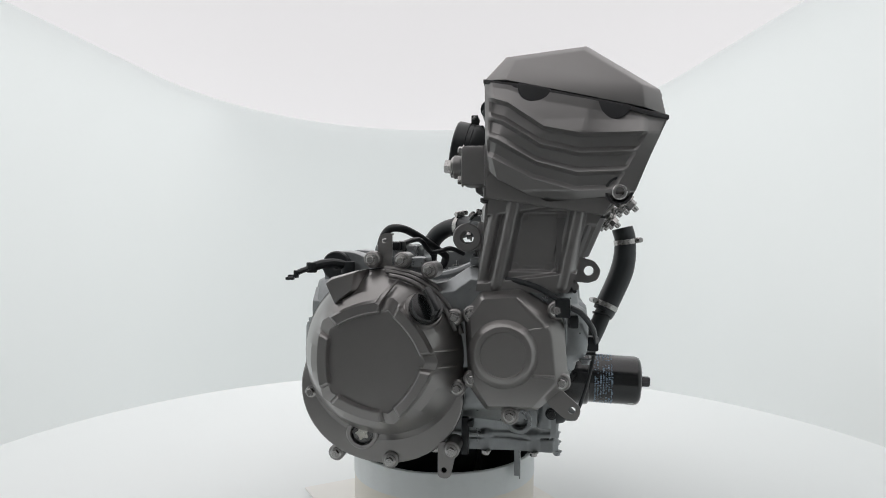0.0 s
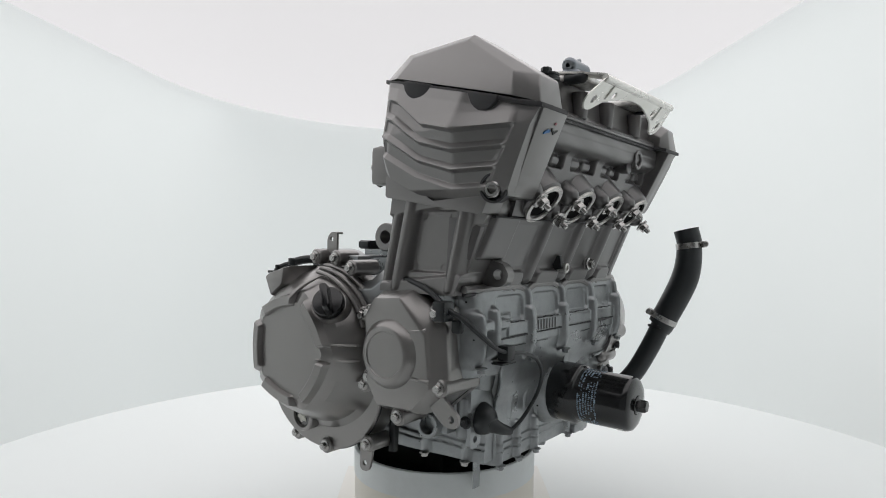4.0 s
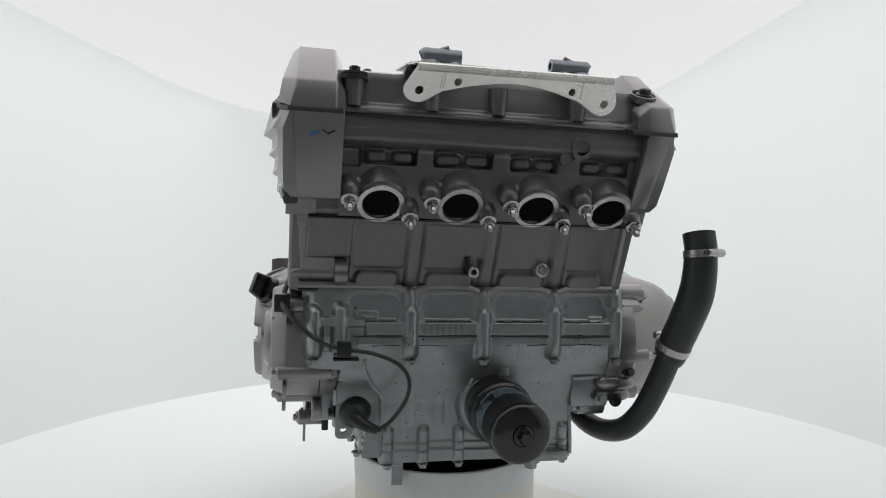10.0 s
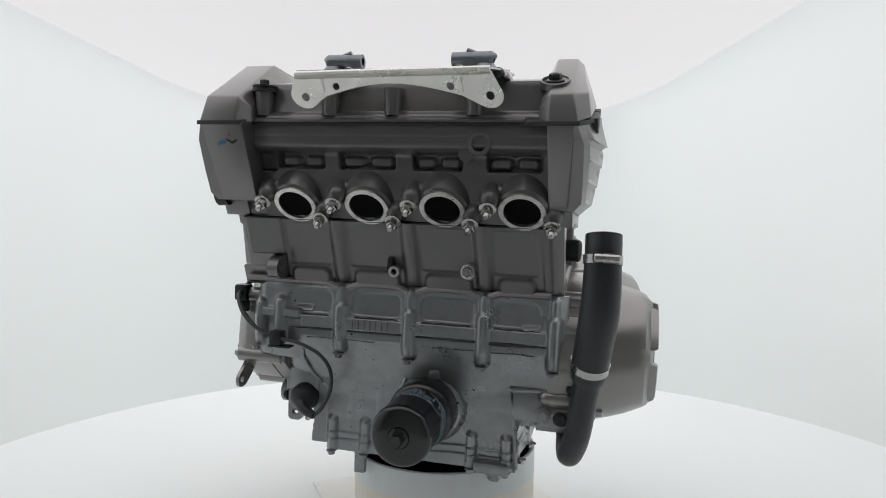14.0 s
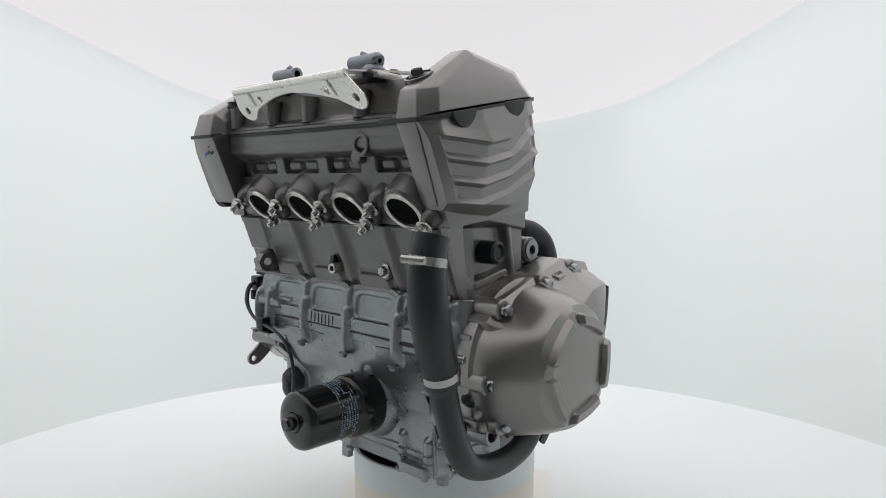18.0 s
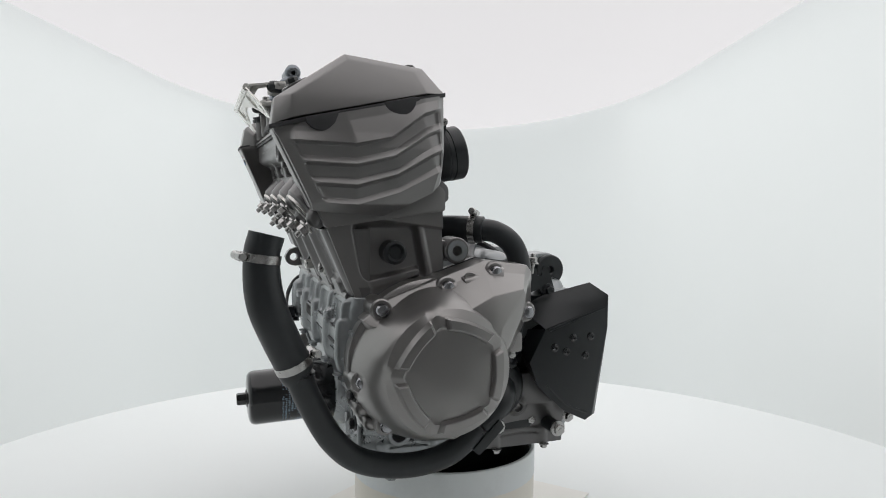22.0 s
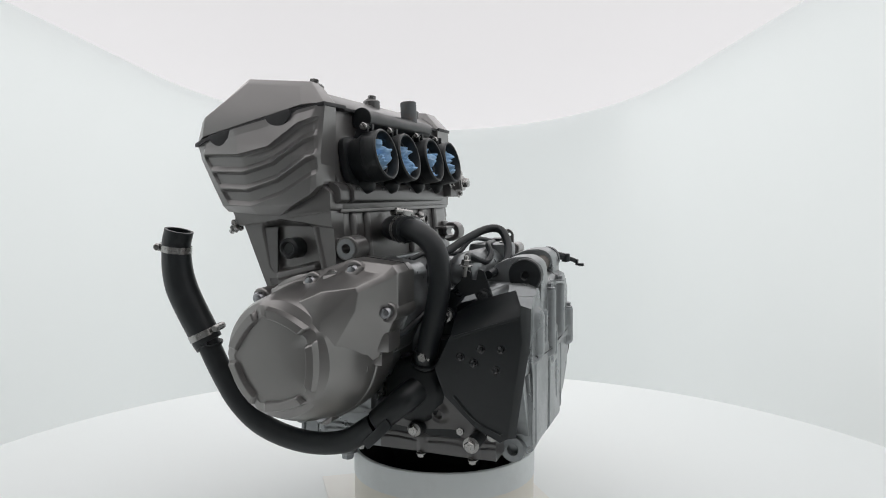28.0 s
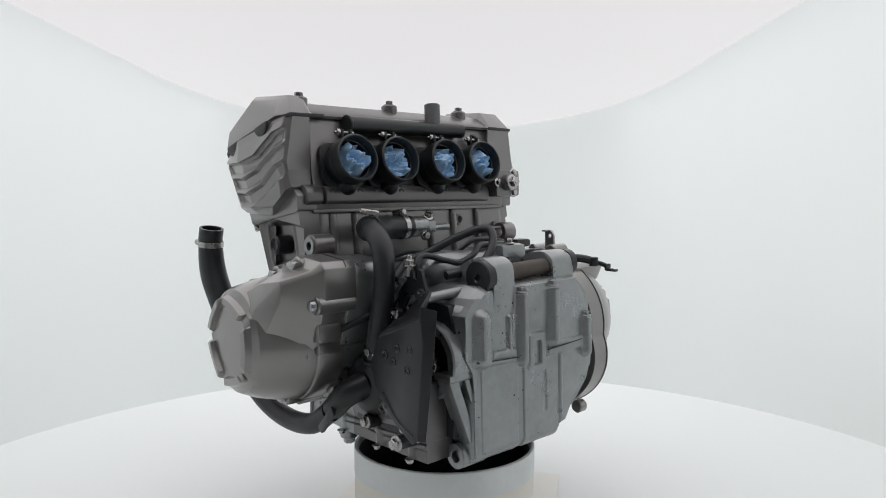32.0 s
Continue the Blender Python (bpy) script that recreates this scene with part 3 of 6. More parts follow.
bolt(stud, (0.125, 0.0, 0.333), (0, 0, 1), 0.0055, "stud", ZINC)

# gearbox at the rear
REAR = [(-0.122, 0.300), (-0.140, 0.24), (-0.135, 0.2), (-0.100, 0.165), (-0.078, 0.132), (0.092, 0.118), (0.094, 0.20), (0.088, 0.228), (0.098, 0.25), (0.098, 0.298), (0.07, 0.325), (-0.104, 0.326)]
gear_case = part("gearbox_case", loft([[(x, 0.02, z) for x, z in REAR], [(x, 0.132, z) for x, z in REAR],
                                       [(x * 0.95, 0.145, 0.235 + (z - 0.235) * 0.95) for x, z in REAR]], 0.006), CAST, engine, "raw cast aluminium gearbox case")

def rear_height(U, V):
    h = 0.0005 * np.sin(U * 80) * np.sin(V * 71)
    h = h + pad(U, V, -0.0565, 0.0075, 0.10, 0.2280, 0.002, 0.0030, 0.003) + pad(U, V, 0.0165, 0.0790, 0.10, 0.2340, 0.003, 0.0022, 0.004)
    h = h - pad(U, V, 0.0085, 0.0155, 0.150, 0.215, 0.002, 0.0030, 0.0025) - pad(U, V, -0.034, -0.027, 0.160, 0.213, 0.003, 0.0016, 0.004)
    lean = V - 0.0002 / 0.02 * U
    h = h + pad(U, lean, 0.020, 0.086, 0.2330, 0.2480, 0.004, 0.0055, 0.004) + pad(U, V, -0.128, -0.040, 0.2290, 0.2440, 0.004, 0.0030, 0.004)
    for u, a, b, r, t in ((0.0745, 0.244, 0.286, 0.0150, 0.0105), (0.0085, 0.232, 0.308, 0.0098, 0.0100), (-0.0490, 0.248, 0.311, 0.0105, 0.0105), (-0.1170, 0.222, 0.264, 0.0095, 0.0090),
                          (0.0300, 0.250, 0.284, 0.0060, 0.0050), (-0.0640, 0.14, 0.224, 0.0040, 0.0030)):
        h = smax(h, ridge(U, V, u, a, u, b, r, t), 0.0045)
    h = level(h, pad(U, V, -0.0330, -0.0010, 0.2130, 0.2610, 0.005, 0.0048, 0.005), 0.0048)
    h = h - pad(U, V, -0.0235, -0.0105, 0.2215, 0.2505, 0.0015, 0.0080, 0.0015)
    return h


def on_rear(u, v, h):
    return (u, h, v)


rear_left = [(0.122, -0.056), (0.131, -0.060), (0.150, -0.066), (0.156, -0.088), (0.184, -0.118), (0.215, -0.132), (0.26, -0.131), (0.295, -0.122), (0.312, -0.108)]
rear_right = [(0.122, 0.088), (0.2, 0.0885), (0.228, 0.090), (0.246, 0.100), (0.294, 0.100), (0.312, 0.085)]
part("rear_wall", relief(lambda v: (np.interp(v, *zip(*rear_left)), np.interp(v, *zip(*rear_right))), 0.122, 0.312, 230, 190, lambda U, V: 0.1440 + rear_height(U, V) - 0.008 * np.clip((0.135 - V) / 0.013, 0, 1) ** 2 - 0.010 * np.clip((-0.118 - U) / 0.018, 0, 1) ** 2, on_rear, 0.10),
     CAST, gear_case, "cast rear wall with pillars and a slot", 85)
# near-black sheet paints the shade at the bottom of the slot
part("slot_floor", block(-0.0230, -0.0110, 0.1390, 0.1415, 0.2220, 0.2500, 0), HOLE_SHADE, gear_case, "near-black sheet for the shade in the slot")
part("split_line", tube([(0.089, 0.1495, 0.2405), (0.06, 0.1522, 0.2395), (0.021, 0.1525, 0.2375)], 0.0008, 6, 4), GASKET, gear_case, "thin black split line")
part("split_line", tube([(-0.036, 0.1480, 0.2365), (-0.07, 0.1475, 0.2378), (-0.106, 0.1470, 0.2400)], 0.0008, 6, 4), GASKET, gear_case, "thin black split line")
for x, y, z in ((0.0740, 0.1385, 0.2945), (0.0085, 0.1455, 0.3145), (-0.0490, 0.1460, 0.3175), (-0.1170, 0.1440, 0.2705)):
    bolt(gear_case, (x, y, z - 0.0015), (0, 0.1, 1), 0.0062, "flange", CAST, "pillar_bolt")
part("strut", loft([[(0.108, 0.118, 0.222), (0.122, 0.118, 0.222), (0.122, 0.140, 0.222), (0.108, 0.140, 0.222)],
                    [(0.080, 0.118, 0.145), (0.092, 0.118, 0.145), (0.092, 0.140, 0.145), (0.080, 0.140, 0.145)]], 0.002), CAST, gear_case, "slanted cast strut")
part("strut", loft([[(0.093, 0.120, 0.222), (0.1005, 0.120, 0.222), (0.1005, 0.142, 0.222), (0.093, 0.142, 0.222)],
                    [(0.080, 0.120, 0.180), (0.086, 0.120, 0.180), (0.086, 0.142, 0.180), (0.080, 0.142, 0.180)]], 0.0015), CAST, gear_case, "slanted cast strut")
part("strut_bar", block(0.078, 0.122, 0.112, 0.141, 0.2215, 0.2300, 0.003), CAST, gear_case, "level cast bar")
part("mount_eye", ringed((0.062, 0.122, 0.129), (1, 0, 0), 0.0150, 0.0068, 0.038, 32), CAST, gear_case, "drilled mounting eye")
for x0, x1 in ((0.020, 0.056), (-0.106, -0.064)):
    back = 0.0 if x0 > 0 else -0.012
    post = rounded([(0.060, 0.300), (0.085, 0.345), (0.108, 0.3565), (0.132, 0.3575), (0.145, 0.349), (0.1475, 0.330), (0.145, 0.28), (0.06, 0.28)], 0.012, 5)
    part("pivot_post", prism([(y + back, z) for y, z in post], x0, x1, 0.004), CAST, gear_case, "upright pivot post")
pivot = part("pivot_tube", rod((0.055, 0.128, 0.335), (-0.105, 0.117, 0.339), 0.0105, 24), surface("rusty_tube", (0.09, 0.075, 0.065), 0.6, 0.6, 0.3, 60), gear_case, "dull brown pivot tube")
part("pivot_bush", ringed((0.052, 0.128, 0.3345), (1, 0, 0), 0.0205, 0.0045, 0.013, 36, 0.004, 0.0015), RUBBER, pivot, "black rubber bush")
part("pivot_bush", ringed((-0.104, 0.117, 0.3395), (-1, 0, 0), 0.0175, 0.0045, 0.012, 36, 0.004, 0.0015), RUBBER, pivot, "black rubber bush")
part("bearing_ring", ringed((0.088, 0.096, 0.240), (1, 0, 0), 0.046, 0.033, 0.028, 44, 0.024, 0.002), CAST, gear_case, "bearing housing ring")
part("bearing_bore", rod((0.085, 0.096, 0.240), (0.106, 0.096, 0.240), 0.0335, 36), HOLE_SHADE, gear_case, "near-black disc for the shade of a deep bore")
part("output_shaft", join(rod((0.09, 0.096, 0.240), (0.135, 0.096, 0.240), 0.0125, 24), rod((0.112, 0.096, 0.240), (0.120, 0.096, 0.240), 0.019, 24)), ZINC, gear_case, "steel output shaft")
# black plate added on the cast side, colouring in the recess's shade and grease
part("sprocket_recess", prism([(0.030, 0.150), (0.030, 0.295), (0.075, 0.308), (0.118, 0.305), (0.128, 0.275), (0.124, 0.150)], 0.09, 0.1030, 0.002), BLACK, gear_case, "black plate for the shade and grease in the recess")

# cylinder block ----------------------------------------------------------
BLOCK = [(-0.1630, 0.326), (-0.1930, 0.396), (-0.070, 0.414), (-0.063, 0.340)]
core = [(-0.153, 0.322), (-0.183, 0.398), (-0.072, 0.413), (-0.066, 0.338)]
cylinders = part("cylinder_block", loft([at_x(core, -0.183), at_x(BLOCK, -0.173), at_x(BLOCK, 0.148), at_x(core, 0.158)], 0.003),
                 BLOCK_PAINT, engine, "dark grey painted cylinder block")
# right front corner panel and its ribs

def block_front_height(U, V):
    h = 0.0003 * np.sin(U * 97 + V * 60)
    for a, b in ((-0.1375, -0.0830), (-0.0610, -0.0005), (0.0215, 0.0815), (0.1030, 0.1500)):
        h = h - pad(U, V, a, b, 0.3445, 0.3925, 0.0035, 0.0016, 0.003)
        h = level(h, pad(U, V, a + 0.004, b - 0.004, 0.3200, 0.3405, 0.0085, 0.0062, 0.006), 0.0062)
    for u in (-0.0725, 0.0105, 0.0920):
        h = smax(h, ridge(U, V, u, 0.3330, u, 0.4100, 0.0090, 0.0068), 0.004)
    h = level(h, pad(U, V, -0.186, -0.1405, 0.3545, 0.41, 0.003, 0.0035, 0.002), 0.0035)
    h = level(h, pad(U, V, 0.1555, 0.19, 0.32, 0.41, 0.002, 0.0020, 0.003), 0.0020)
    return h


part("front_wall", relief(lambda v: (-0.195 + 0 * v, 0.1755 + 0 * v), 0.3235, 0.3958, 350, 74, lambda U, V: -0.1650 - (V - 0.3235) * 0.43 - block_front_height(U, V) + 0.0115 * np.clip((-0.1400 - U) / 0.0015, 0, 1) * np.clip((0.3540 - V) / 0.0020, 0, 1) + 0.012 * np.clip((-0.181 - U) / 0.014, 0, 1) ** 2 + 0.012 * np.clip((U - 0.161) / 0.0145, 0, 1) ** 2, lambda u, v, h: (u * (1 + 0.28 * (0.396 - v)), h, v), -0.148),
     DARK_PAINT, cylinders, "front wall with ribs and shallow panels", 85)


def side_height(side):
    def height(U, V):
        q = U + 0.21 * (V - 0.37) + 0.005
        h = 0 * U
        if side < 0:
            h = h - pad(q, V, -0.147, -0.098, 0.3400, 0.4020, 0.004, 0.0060, 0.003) - pad(q, V, -0.200, -0.1690, 0.331, 0.388, 0.004, 0.0045, 0.003)
            for a in (-0.147, -0.106):
                for b in (0.3400, 0.3955):
                    h = level(h, pad(q, V, a - 0.001, a + 0.009, b - 0.001, b + 0.0075, 0.002, 0.0015, 0.002), -0.0012)
            h = h + pad(q, V, -0.1435, -0.1015, 0.3440, 0.3985, 0.003, 0.0012, 0.0015)
            for a, b, r in ((-0.0905, -0.0905, 0.0095), (-0.1590, -0.1590, 0.0085)):
                h = smax(h, ridge(q, V, a, 0.324, b, 0.420, r, 0.0095), 0.003)
            h = smax(h, ridge(q, V, -0.0730, 0.324, -0.0730, 0.420, 0.0060, 0.0050), 0.003)
            h = level(h, pad(U, V + 0.13 * (U + 0.12), -0.170, -0.05, 0.31, 0.3335, 0.003, 0.0070, 0.003), 0.0070)
        else:
            h = h - pad(q, V, -0.1545, -0.0875, 0.3440, 0.4010, 0.008, 0.0095, 0.009)
            h = level(h, pad(q, V - 0.22 * (q + 0.12), -0.150, -0.092, 0.3400, 0.3490, 0.004, 0.0015, 0.004), 0.0015)
            h = level(h, pad(q, V, -0.0860, -0.0800, 0.33, 0.42, 0.002, 0.0020, 0.004), 0.0020)
        return level(h, pad(U, V + 0.13 * (U + 0.12), -0.22, -0.04, 0.4030, 0.43, 0.002, 0.0050, 0.003), 0.0050)
    return height


for side in (-1, 1):
    x0 = 0.1965 if side < 0 else 0.1785
    part("side_wall", relief(lambda v: (np.interp(v, [0.318, 0.405], [-0.1610, -0.1965]), np.interp(v, [0.318, 0.4176], [-0.0645, -0.0777 if side < 0 else -0.0700])), 0.3175, 0.4165, 130, 104, lambda U, V: x0 + side_height(side)(U, V), lambda u, v, h: (side * h, u, v), 0.155),
         BLOCK_PAINT, cylinders, "side wall with columns and a recessed panel", 85)
ear = rounded([(-0.160, 0.360), (-0.180, 0.3525), (-0.190, 0.3500), (-0.1968, 0.3395), (-0.193, 0.3290), (-0.183, 0.3255), (-0.158, 0.3285)], 0.004, 4)
part("front_ear", plate(ear, [circle(-0.184, 0.339, 0.0055)], -0.158, -0.145, "x"), BLOCK_PAINT, cylinders, "drilled mounting ear")
line = []
for k in range(57):
    x = lerp(-0.195, 0.166, k / 56)
    line.append((x, -0.1680, 0.3240 - sum(0.0065 * math.exp(-((x - c) / 0.0125) ** 2) for c in (-0.0725, 0.0105, 0.0920))))
part("base_flange", join(tube(line, 0.0042, 8, 2)), BLOCK_PAINT, cylinders, "wavy base flange")
part("base_gasket", tube([(x, y + 0.0005, z - 0.0052) for x, y, z in line], 0.0022, 6, 2), GASKET, cylinders, "black base gasket")
for x in (-0.100, 0.118):
    part("stud_boss", join(capsule((x, -0.1625, 0.318), (x, -0.1645, 0.338), 0.0080), capsule((x, -0.1640, 0.331), (x, -0.1640, 0.333), 0.0090)), BLOCK_PAINT, cylinders, "rounded stud boss")
part("sensor_tube", ringed((-0.0075, -0.172, 0.3435), (0.05, -1, -0.1), 0.0062, 0.0032, 0.016, 20), MACHINED, cylinders, "bare machined tube")
part("sensor_fin", prism([(-0.168, 0.338), (-0.185, 0.342), (-0.182, 0.357), (-0.170, 0.357)], -0.016, -0.0095, 0.001), BLACK, cylinders, "small black bracket")
bolt(cylinders, (0.0754, -0.1775, 0.3458), (0, -1, 0), 0.0062, "flange", ZINC)
part("bolt_pad", rod((0.0754, -0.165, 0.3458), (0.0754, -0.1770, 0.3458), 0.0100), BLOCK_PAINT, cylinders)
# left pipe stub and rear lugs
part("pipe_stub", ringed((0.160, -0.124, 0.372), (1, 0, 0), 0.0125, 0.0065, 0.032, 32, 0.003, 0.0025), BLACK, cylinders, "black pipe stub")
part("rear_lug", join(moved(lathe([(0.0130, 0), (0.0145, 0.002), (0.0145, 0.0290), (0.0135, 0.0300), (0.0055, 0.0300), (0.0055, 0), (0.0130, 0)], 32, False), aim((0.150, -0.0515, 0.3725), (1, 0, 0))), block(0.150, 0.174, -0.082, -0.0615, 0.361, 0.384, 0.004)), BLOCK_PAINT, cylinders, "round drilled lug")
part("lug_washer", moved(lathe([(0.0112, 0), (0.0115, 0.0022), (0.0056, 0.0022), (0.0056, 0), (0.0112, 0)], 28, False), aim((0.1800, -0.0515, 0.3725), (1, 0, 0))), CAST, cylinders, "bare metal washer")
part("rear_lug", join(moved(lathe([(0.0145, 0), (0.0155, 0.002), (0.0155, 0.0230), (0.0145, 0.0240), (0.0075, 0.0240), (0.0070, 0), (0.0145, 0)], 32, False), aim((-0.158, -0.0520, 0.3745), (-1, 0, 0))), block(-0.180, -0.158, -0.085, -0.0630, 0.361, 0.392, 0.004)), CAP_PAINT, cylinders, "round drilled lug")
# rear face of the block
for x in (-0.125, -0.075, -0.03, 0.10, 0.135):
    part("rear_rib", capsule((x, -0.064, 0.352), (x, -0.069, 0.408), 0.006), BLOCK_PAINT, cylinders, "rounded rear rib")
part("rear_ledge", block(-0.18, 0.165, -0.078, -0.0660, 0.413, 0.4175, 0.001), BLOCK_PAINT, cylinders, "top ledge")
part("rear_ledge", block(-0.17, 0.155, -0.066, -0.054, 0.344, 0.352, 0.003), CAST, cylinders, "bottom ledge")
part("outlet_elbow", join(rod((0.032, -0.046, 0.3905), (0.0, -0.046, 0.3905), 0.0145, 24), block(-0.018, 0.016, -0.062, -0.038, 0.381, 0.398, 0.004), rod((-0.015, -0.045, 0.388), (-0.045, -0.045, 0.388), 0.005, 14)), CAST, cylinders, "silver water outlet")
bolt(cylinders, (-0.004, -0.040, 0.4035), (0.2, 0.6, 0.7), 0.0055, "flange", ZINC)
bolt(cylinders, (0.006, -0.036, 0.378), (0, 1, 0), 0.0055, "flange", ZINC)
part("round_plug", ringed((-0.085, -0.071, 0.397), (0, 1, 0), 0.008, 0.005, 0.008, 20), BLOCK_PAINT, cylinders)
part("fin_bracket", join(block(-0.156, -0.120, -0.070, -0.044, 0.381, 0.3845, 0.001), block(-0.156, -0.120, -0.070, -0.046, 0.366, 0.3695, 0.001)), BLOCK_PAINT, cylinders, "projecting cast fins")

# cylinder head --------------------------------------------------------------
HEAD = [(-0.230, 0.499), (-0.227, 0.486), (-0.214, 0.476), (-0.200, 0.464), (-0.198, 0.462), (-0.198, 0.447), (-0.199, 0.443), (-0.200, 0.438), (-0.198, 0.428), (-0.190, 0.398), (-0.180, 0.3965),
        (-0.070, 0.4145), (-0.068, 0.44), (-0.076, 0.46), (-0.080, 0.537)]
head = part("cylinder_head", prism(HEAD, -0.185, 0.160, 0.0025), BLOCK_PAINT, engine, "dark grey painted cylinder head")
part("deck_line", prism([(-0.1985, 0.3955), (-0.1985, 0.3975), (-0.069, 0.4155), (-0.069, 0.4135)], -0.187, 0.1625), GASKET, head, "black head gasket line")
part("head_skirt", prism(rounded([(-0.196, 0.398), (-0.205, 0.417), (-0.138, 0.4115), (-0.085, 0.445), (-0.0755, 0.437), (-0.0755, 0.416)], 0.003), -0.210, -0.180, 0.004), BLOCK_PAINT, head, "lower end skirt")
part("head_skirt", prism(rounded([(-0.196, 0.398), (-0.205, 0.417), (-0.138, 0.4115), (-0.080, 0.447), (-0.068, 0.437), (-0.068, 0.416)], 0.003), 0.1585, 0.1865, 0.003), BLOCK_PAINT, head, "lower end skirt")

SEAM = [(-0.250, 0.497), (-0.228, 0.502), (-0.182, 0.512), (-0.142, 0.521), (-0.096, 0.5315), (-0.072, 0.537)]
RIDGE_A = [(-0.243, 0.481), (-0.228, 0.479), (-0.171, 0.477), (-0.134, 0.485), (-0.098, 0.511), (-0.0725, 0.520)]
RIDGE_B = [(-0.2125, 0.425), (-0.198, 0.423), (-0.167, 0.421), (-0.123, 0.434), (-0.082, 0.455), (-0.0745, 0.459)]
FOOT = [(-0.209, 0.4155), (-0.19, 0.4135), (-0.165, 0.4120), (-0.137, 0.410), (-0.087, 0.435), (-0.075, 0.447)]
HALF = [(0.40, 0.190), (0.412, 0.1995), (0.4225, 0.2116), (0.4415, 0.2163), (0.460, 0.2200), (0.479, 0.2235), (0.493, 0.2208), (0.515, 0.2175), (0.56, 0.210)]
FALL = [(0.0, 0.0205), (0.2, 0.0110), (0.4, 0.0), (0.6, 0.0030), (0.8, 0.0070), (0.93, 0.0110), (1.0, 0.0190)]


def half_width(z):
    for (z0, h0), (z1, h1) in zip(HALF, HALF[1:]):
        if z <= z1:
            return lerp(h0, h1, max(0.0, (z - z0) / (z1 - z0)))
    return HALF[-1][1]


def end_cover(side):
    """Corrugated end of the head: chevron ridges that fade toward both edges."""
    lift = 0.0010 if side < 0 else 0.0050
    stops = [(0.0, SEAM), (0.14, [(y, z + lift) for y, z in RIDGE_A]), (0.90, RIDGE_B), (1.0, FOOT)]
    nu, ns = 75, 180
    rows = []
    for j in range(ns + 1):
        s = j / ns
        for (s0, a), (s1, b) in zip(stops, stops[1:]):
            if s <= s1:
                t = (s - s0) / (s1 - s0)
                line = [(lerp(p[0], q[0], t), lerp(p[1], q[1], t)) for p, q in zip(a, b)]
                break
        row = []
        for i in range(nu + 1):
            u = i / nu * (len(line) - 1)
            k = min(int(u), len(line) - 2)
            y, z = (lerp(line[k][c], line[k + 1][c], u - k) for c in (0, 1))
            w = i / nu
            if side < 0:
                y += float(np.interp(z, [0.4155, 0.425, 0.481, 0.497], [-0.0135, -0.0145, -0.0065, -0.0055])) * max(0.0, 1 - w / 0.3)
            edge = min(1.0, max(0.0, (w - 0.13 - 0.05 * s) / 0.05)) * min(1.0, max(0.0, (0.965 - w) / 0.05))
            f = (s - 0.14) / 0.76 * 3.0
            wave = 0.5 * (1 + f / 0.4) if -0.4 < f < 0 else 0.0
            if 0 <= f < 3:
                g = f % 1.0
                wave = -(g / 0.16) if g < 0.16 else (-1.0 if g < 0.68 else -1 + min(1.0, (g - 0.68) / 0.28))
            fall = float(np.interp(w, *zip(*FALL))) * (min(1.0, 0.3 + 0.7 * (z - 0.412) / 0.08) if w < 0.4 else 1.0)
            x = half_width(z) + 0.0050 * wave * edge - fall
            row.append((XC + side * x, y, z))
        rows.append(row)
    bm = bmesh.new()
    grid = [[bm.verts.new(p) for p in row] for row in rows]
    for a, b in zip(grid, grid[1:]):
        for i in range(nu):
            bm.faces.new((a[i], a[i + 1], b[i + 1], b[i]))
    rim = grid[0][:] + [r[-1] for r in grid[1:]] + grid[-1][-2::-1] + [r[0] for r in grid[-2:0:-1]]
    inner = 0.1485 if side < 0 else 0.1710
    deep = [bm.verts.new((XC + side * inner, v.co.y, v.co.z)) for v in rim]
    for i in range(len(rim)):
        j = (i + 1) % len(rim)
        bm.faces.new((rim[i], rim[j], deep[j], deep[i]))
    bm.faces.new(deep)
    return bm


for side in (-1, 1):
    cover = part("end_cover", end_cover(side), CAP_PAINT, head, "bronze-grey end cover with chevron ridges", 24)
    near = 0.1485 if side < 0 else 0.1715
    top, low = (-0.2580, -0.2240) if side < 0 else (-0.2500, -0.2110)
    part("front_edge", loft([[(XC + side * 0.197, top, 0.496), (XC + side * near, top, 0.496), (XC + side * near, -0.226, 0.499), (XC + side * 0.197, -0.226, 0.499)],
                             [(XC + side * 0.191, low, 0.418), (XC + side * near, low, 0.418), (XC + side * near, -0.190, 0.421), (XC + side * 0.191, -0.190, 0.421)]], 0.002),
         CAP_PAINT, head, "slanted front edge")
ring_r = part("plug_recess", moved(lathe([(0.0145, -0.012), (0.0142, 0.0), (0.0120, 0.0), (0.0115, -0.003), (0.011, -0.008)], 32), aim((-0.2125, -0.2100, 0.4225), (-1, -0.12, -0.1))), GASKET, head, "dark recess ring")
bolt(ring_r, (-0.2075, -0.2094, 0.4220), (-1, -0.12, -0.1), 0.0080, "socket", ZINC, "plug_bolt")


def panel_mark(label, outline, material):
    return part("paint_mark", loft([[(x, -0.2580 + (0.496 - z) * 0.436 - d, z) for x, z in outline] for d in (-0.0006, 0.0010)]), material, head, label)


panel_mark("smeared blue marker", [(-0.1895, 0.4730), (-0.1800, 0.4755), (-0.1790, 0.4775), (-0.1835, 0.4780), (-0.1890, 0.4755)], surface("blue_marker", (0.03, 0.14, 0.34), 0, 0.5))
panel_mark("black marker tick", [(-0.1780, 0.4785), (-0.1715, 0.4745), (-0.1655, 0.4780), (-0.1660, 0.4795), (-0.1718, 0.4768), (-0.1775, 0.4798)], BLACK)
panel_mark("faint red marker dot", [(-0.1755, 0.4830), (-0.1730, 0.4828), (-0.1725, 0.4848), (-0.1750, 0.4852)], surface("red_marker", (0.30, 0.12, 0.13), 0.2, 0.5))

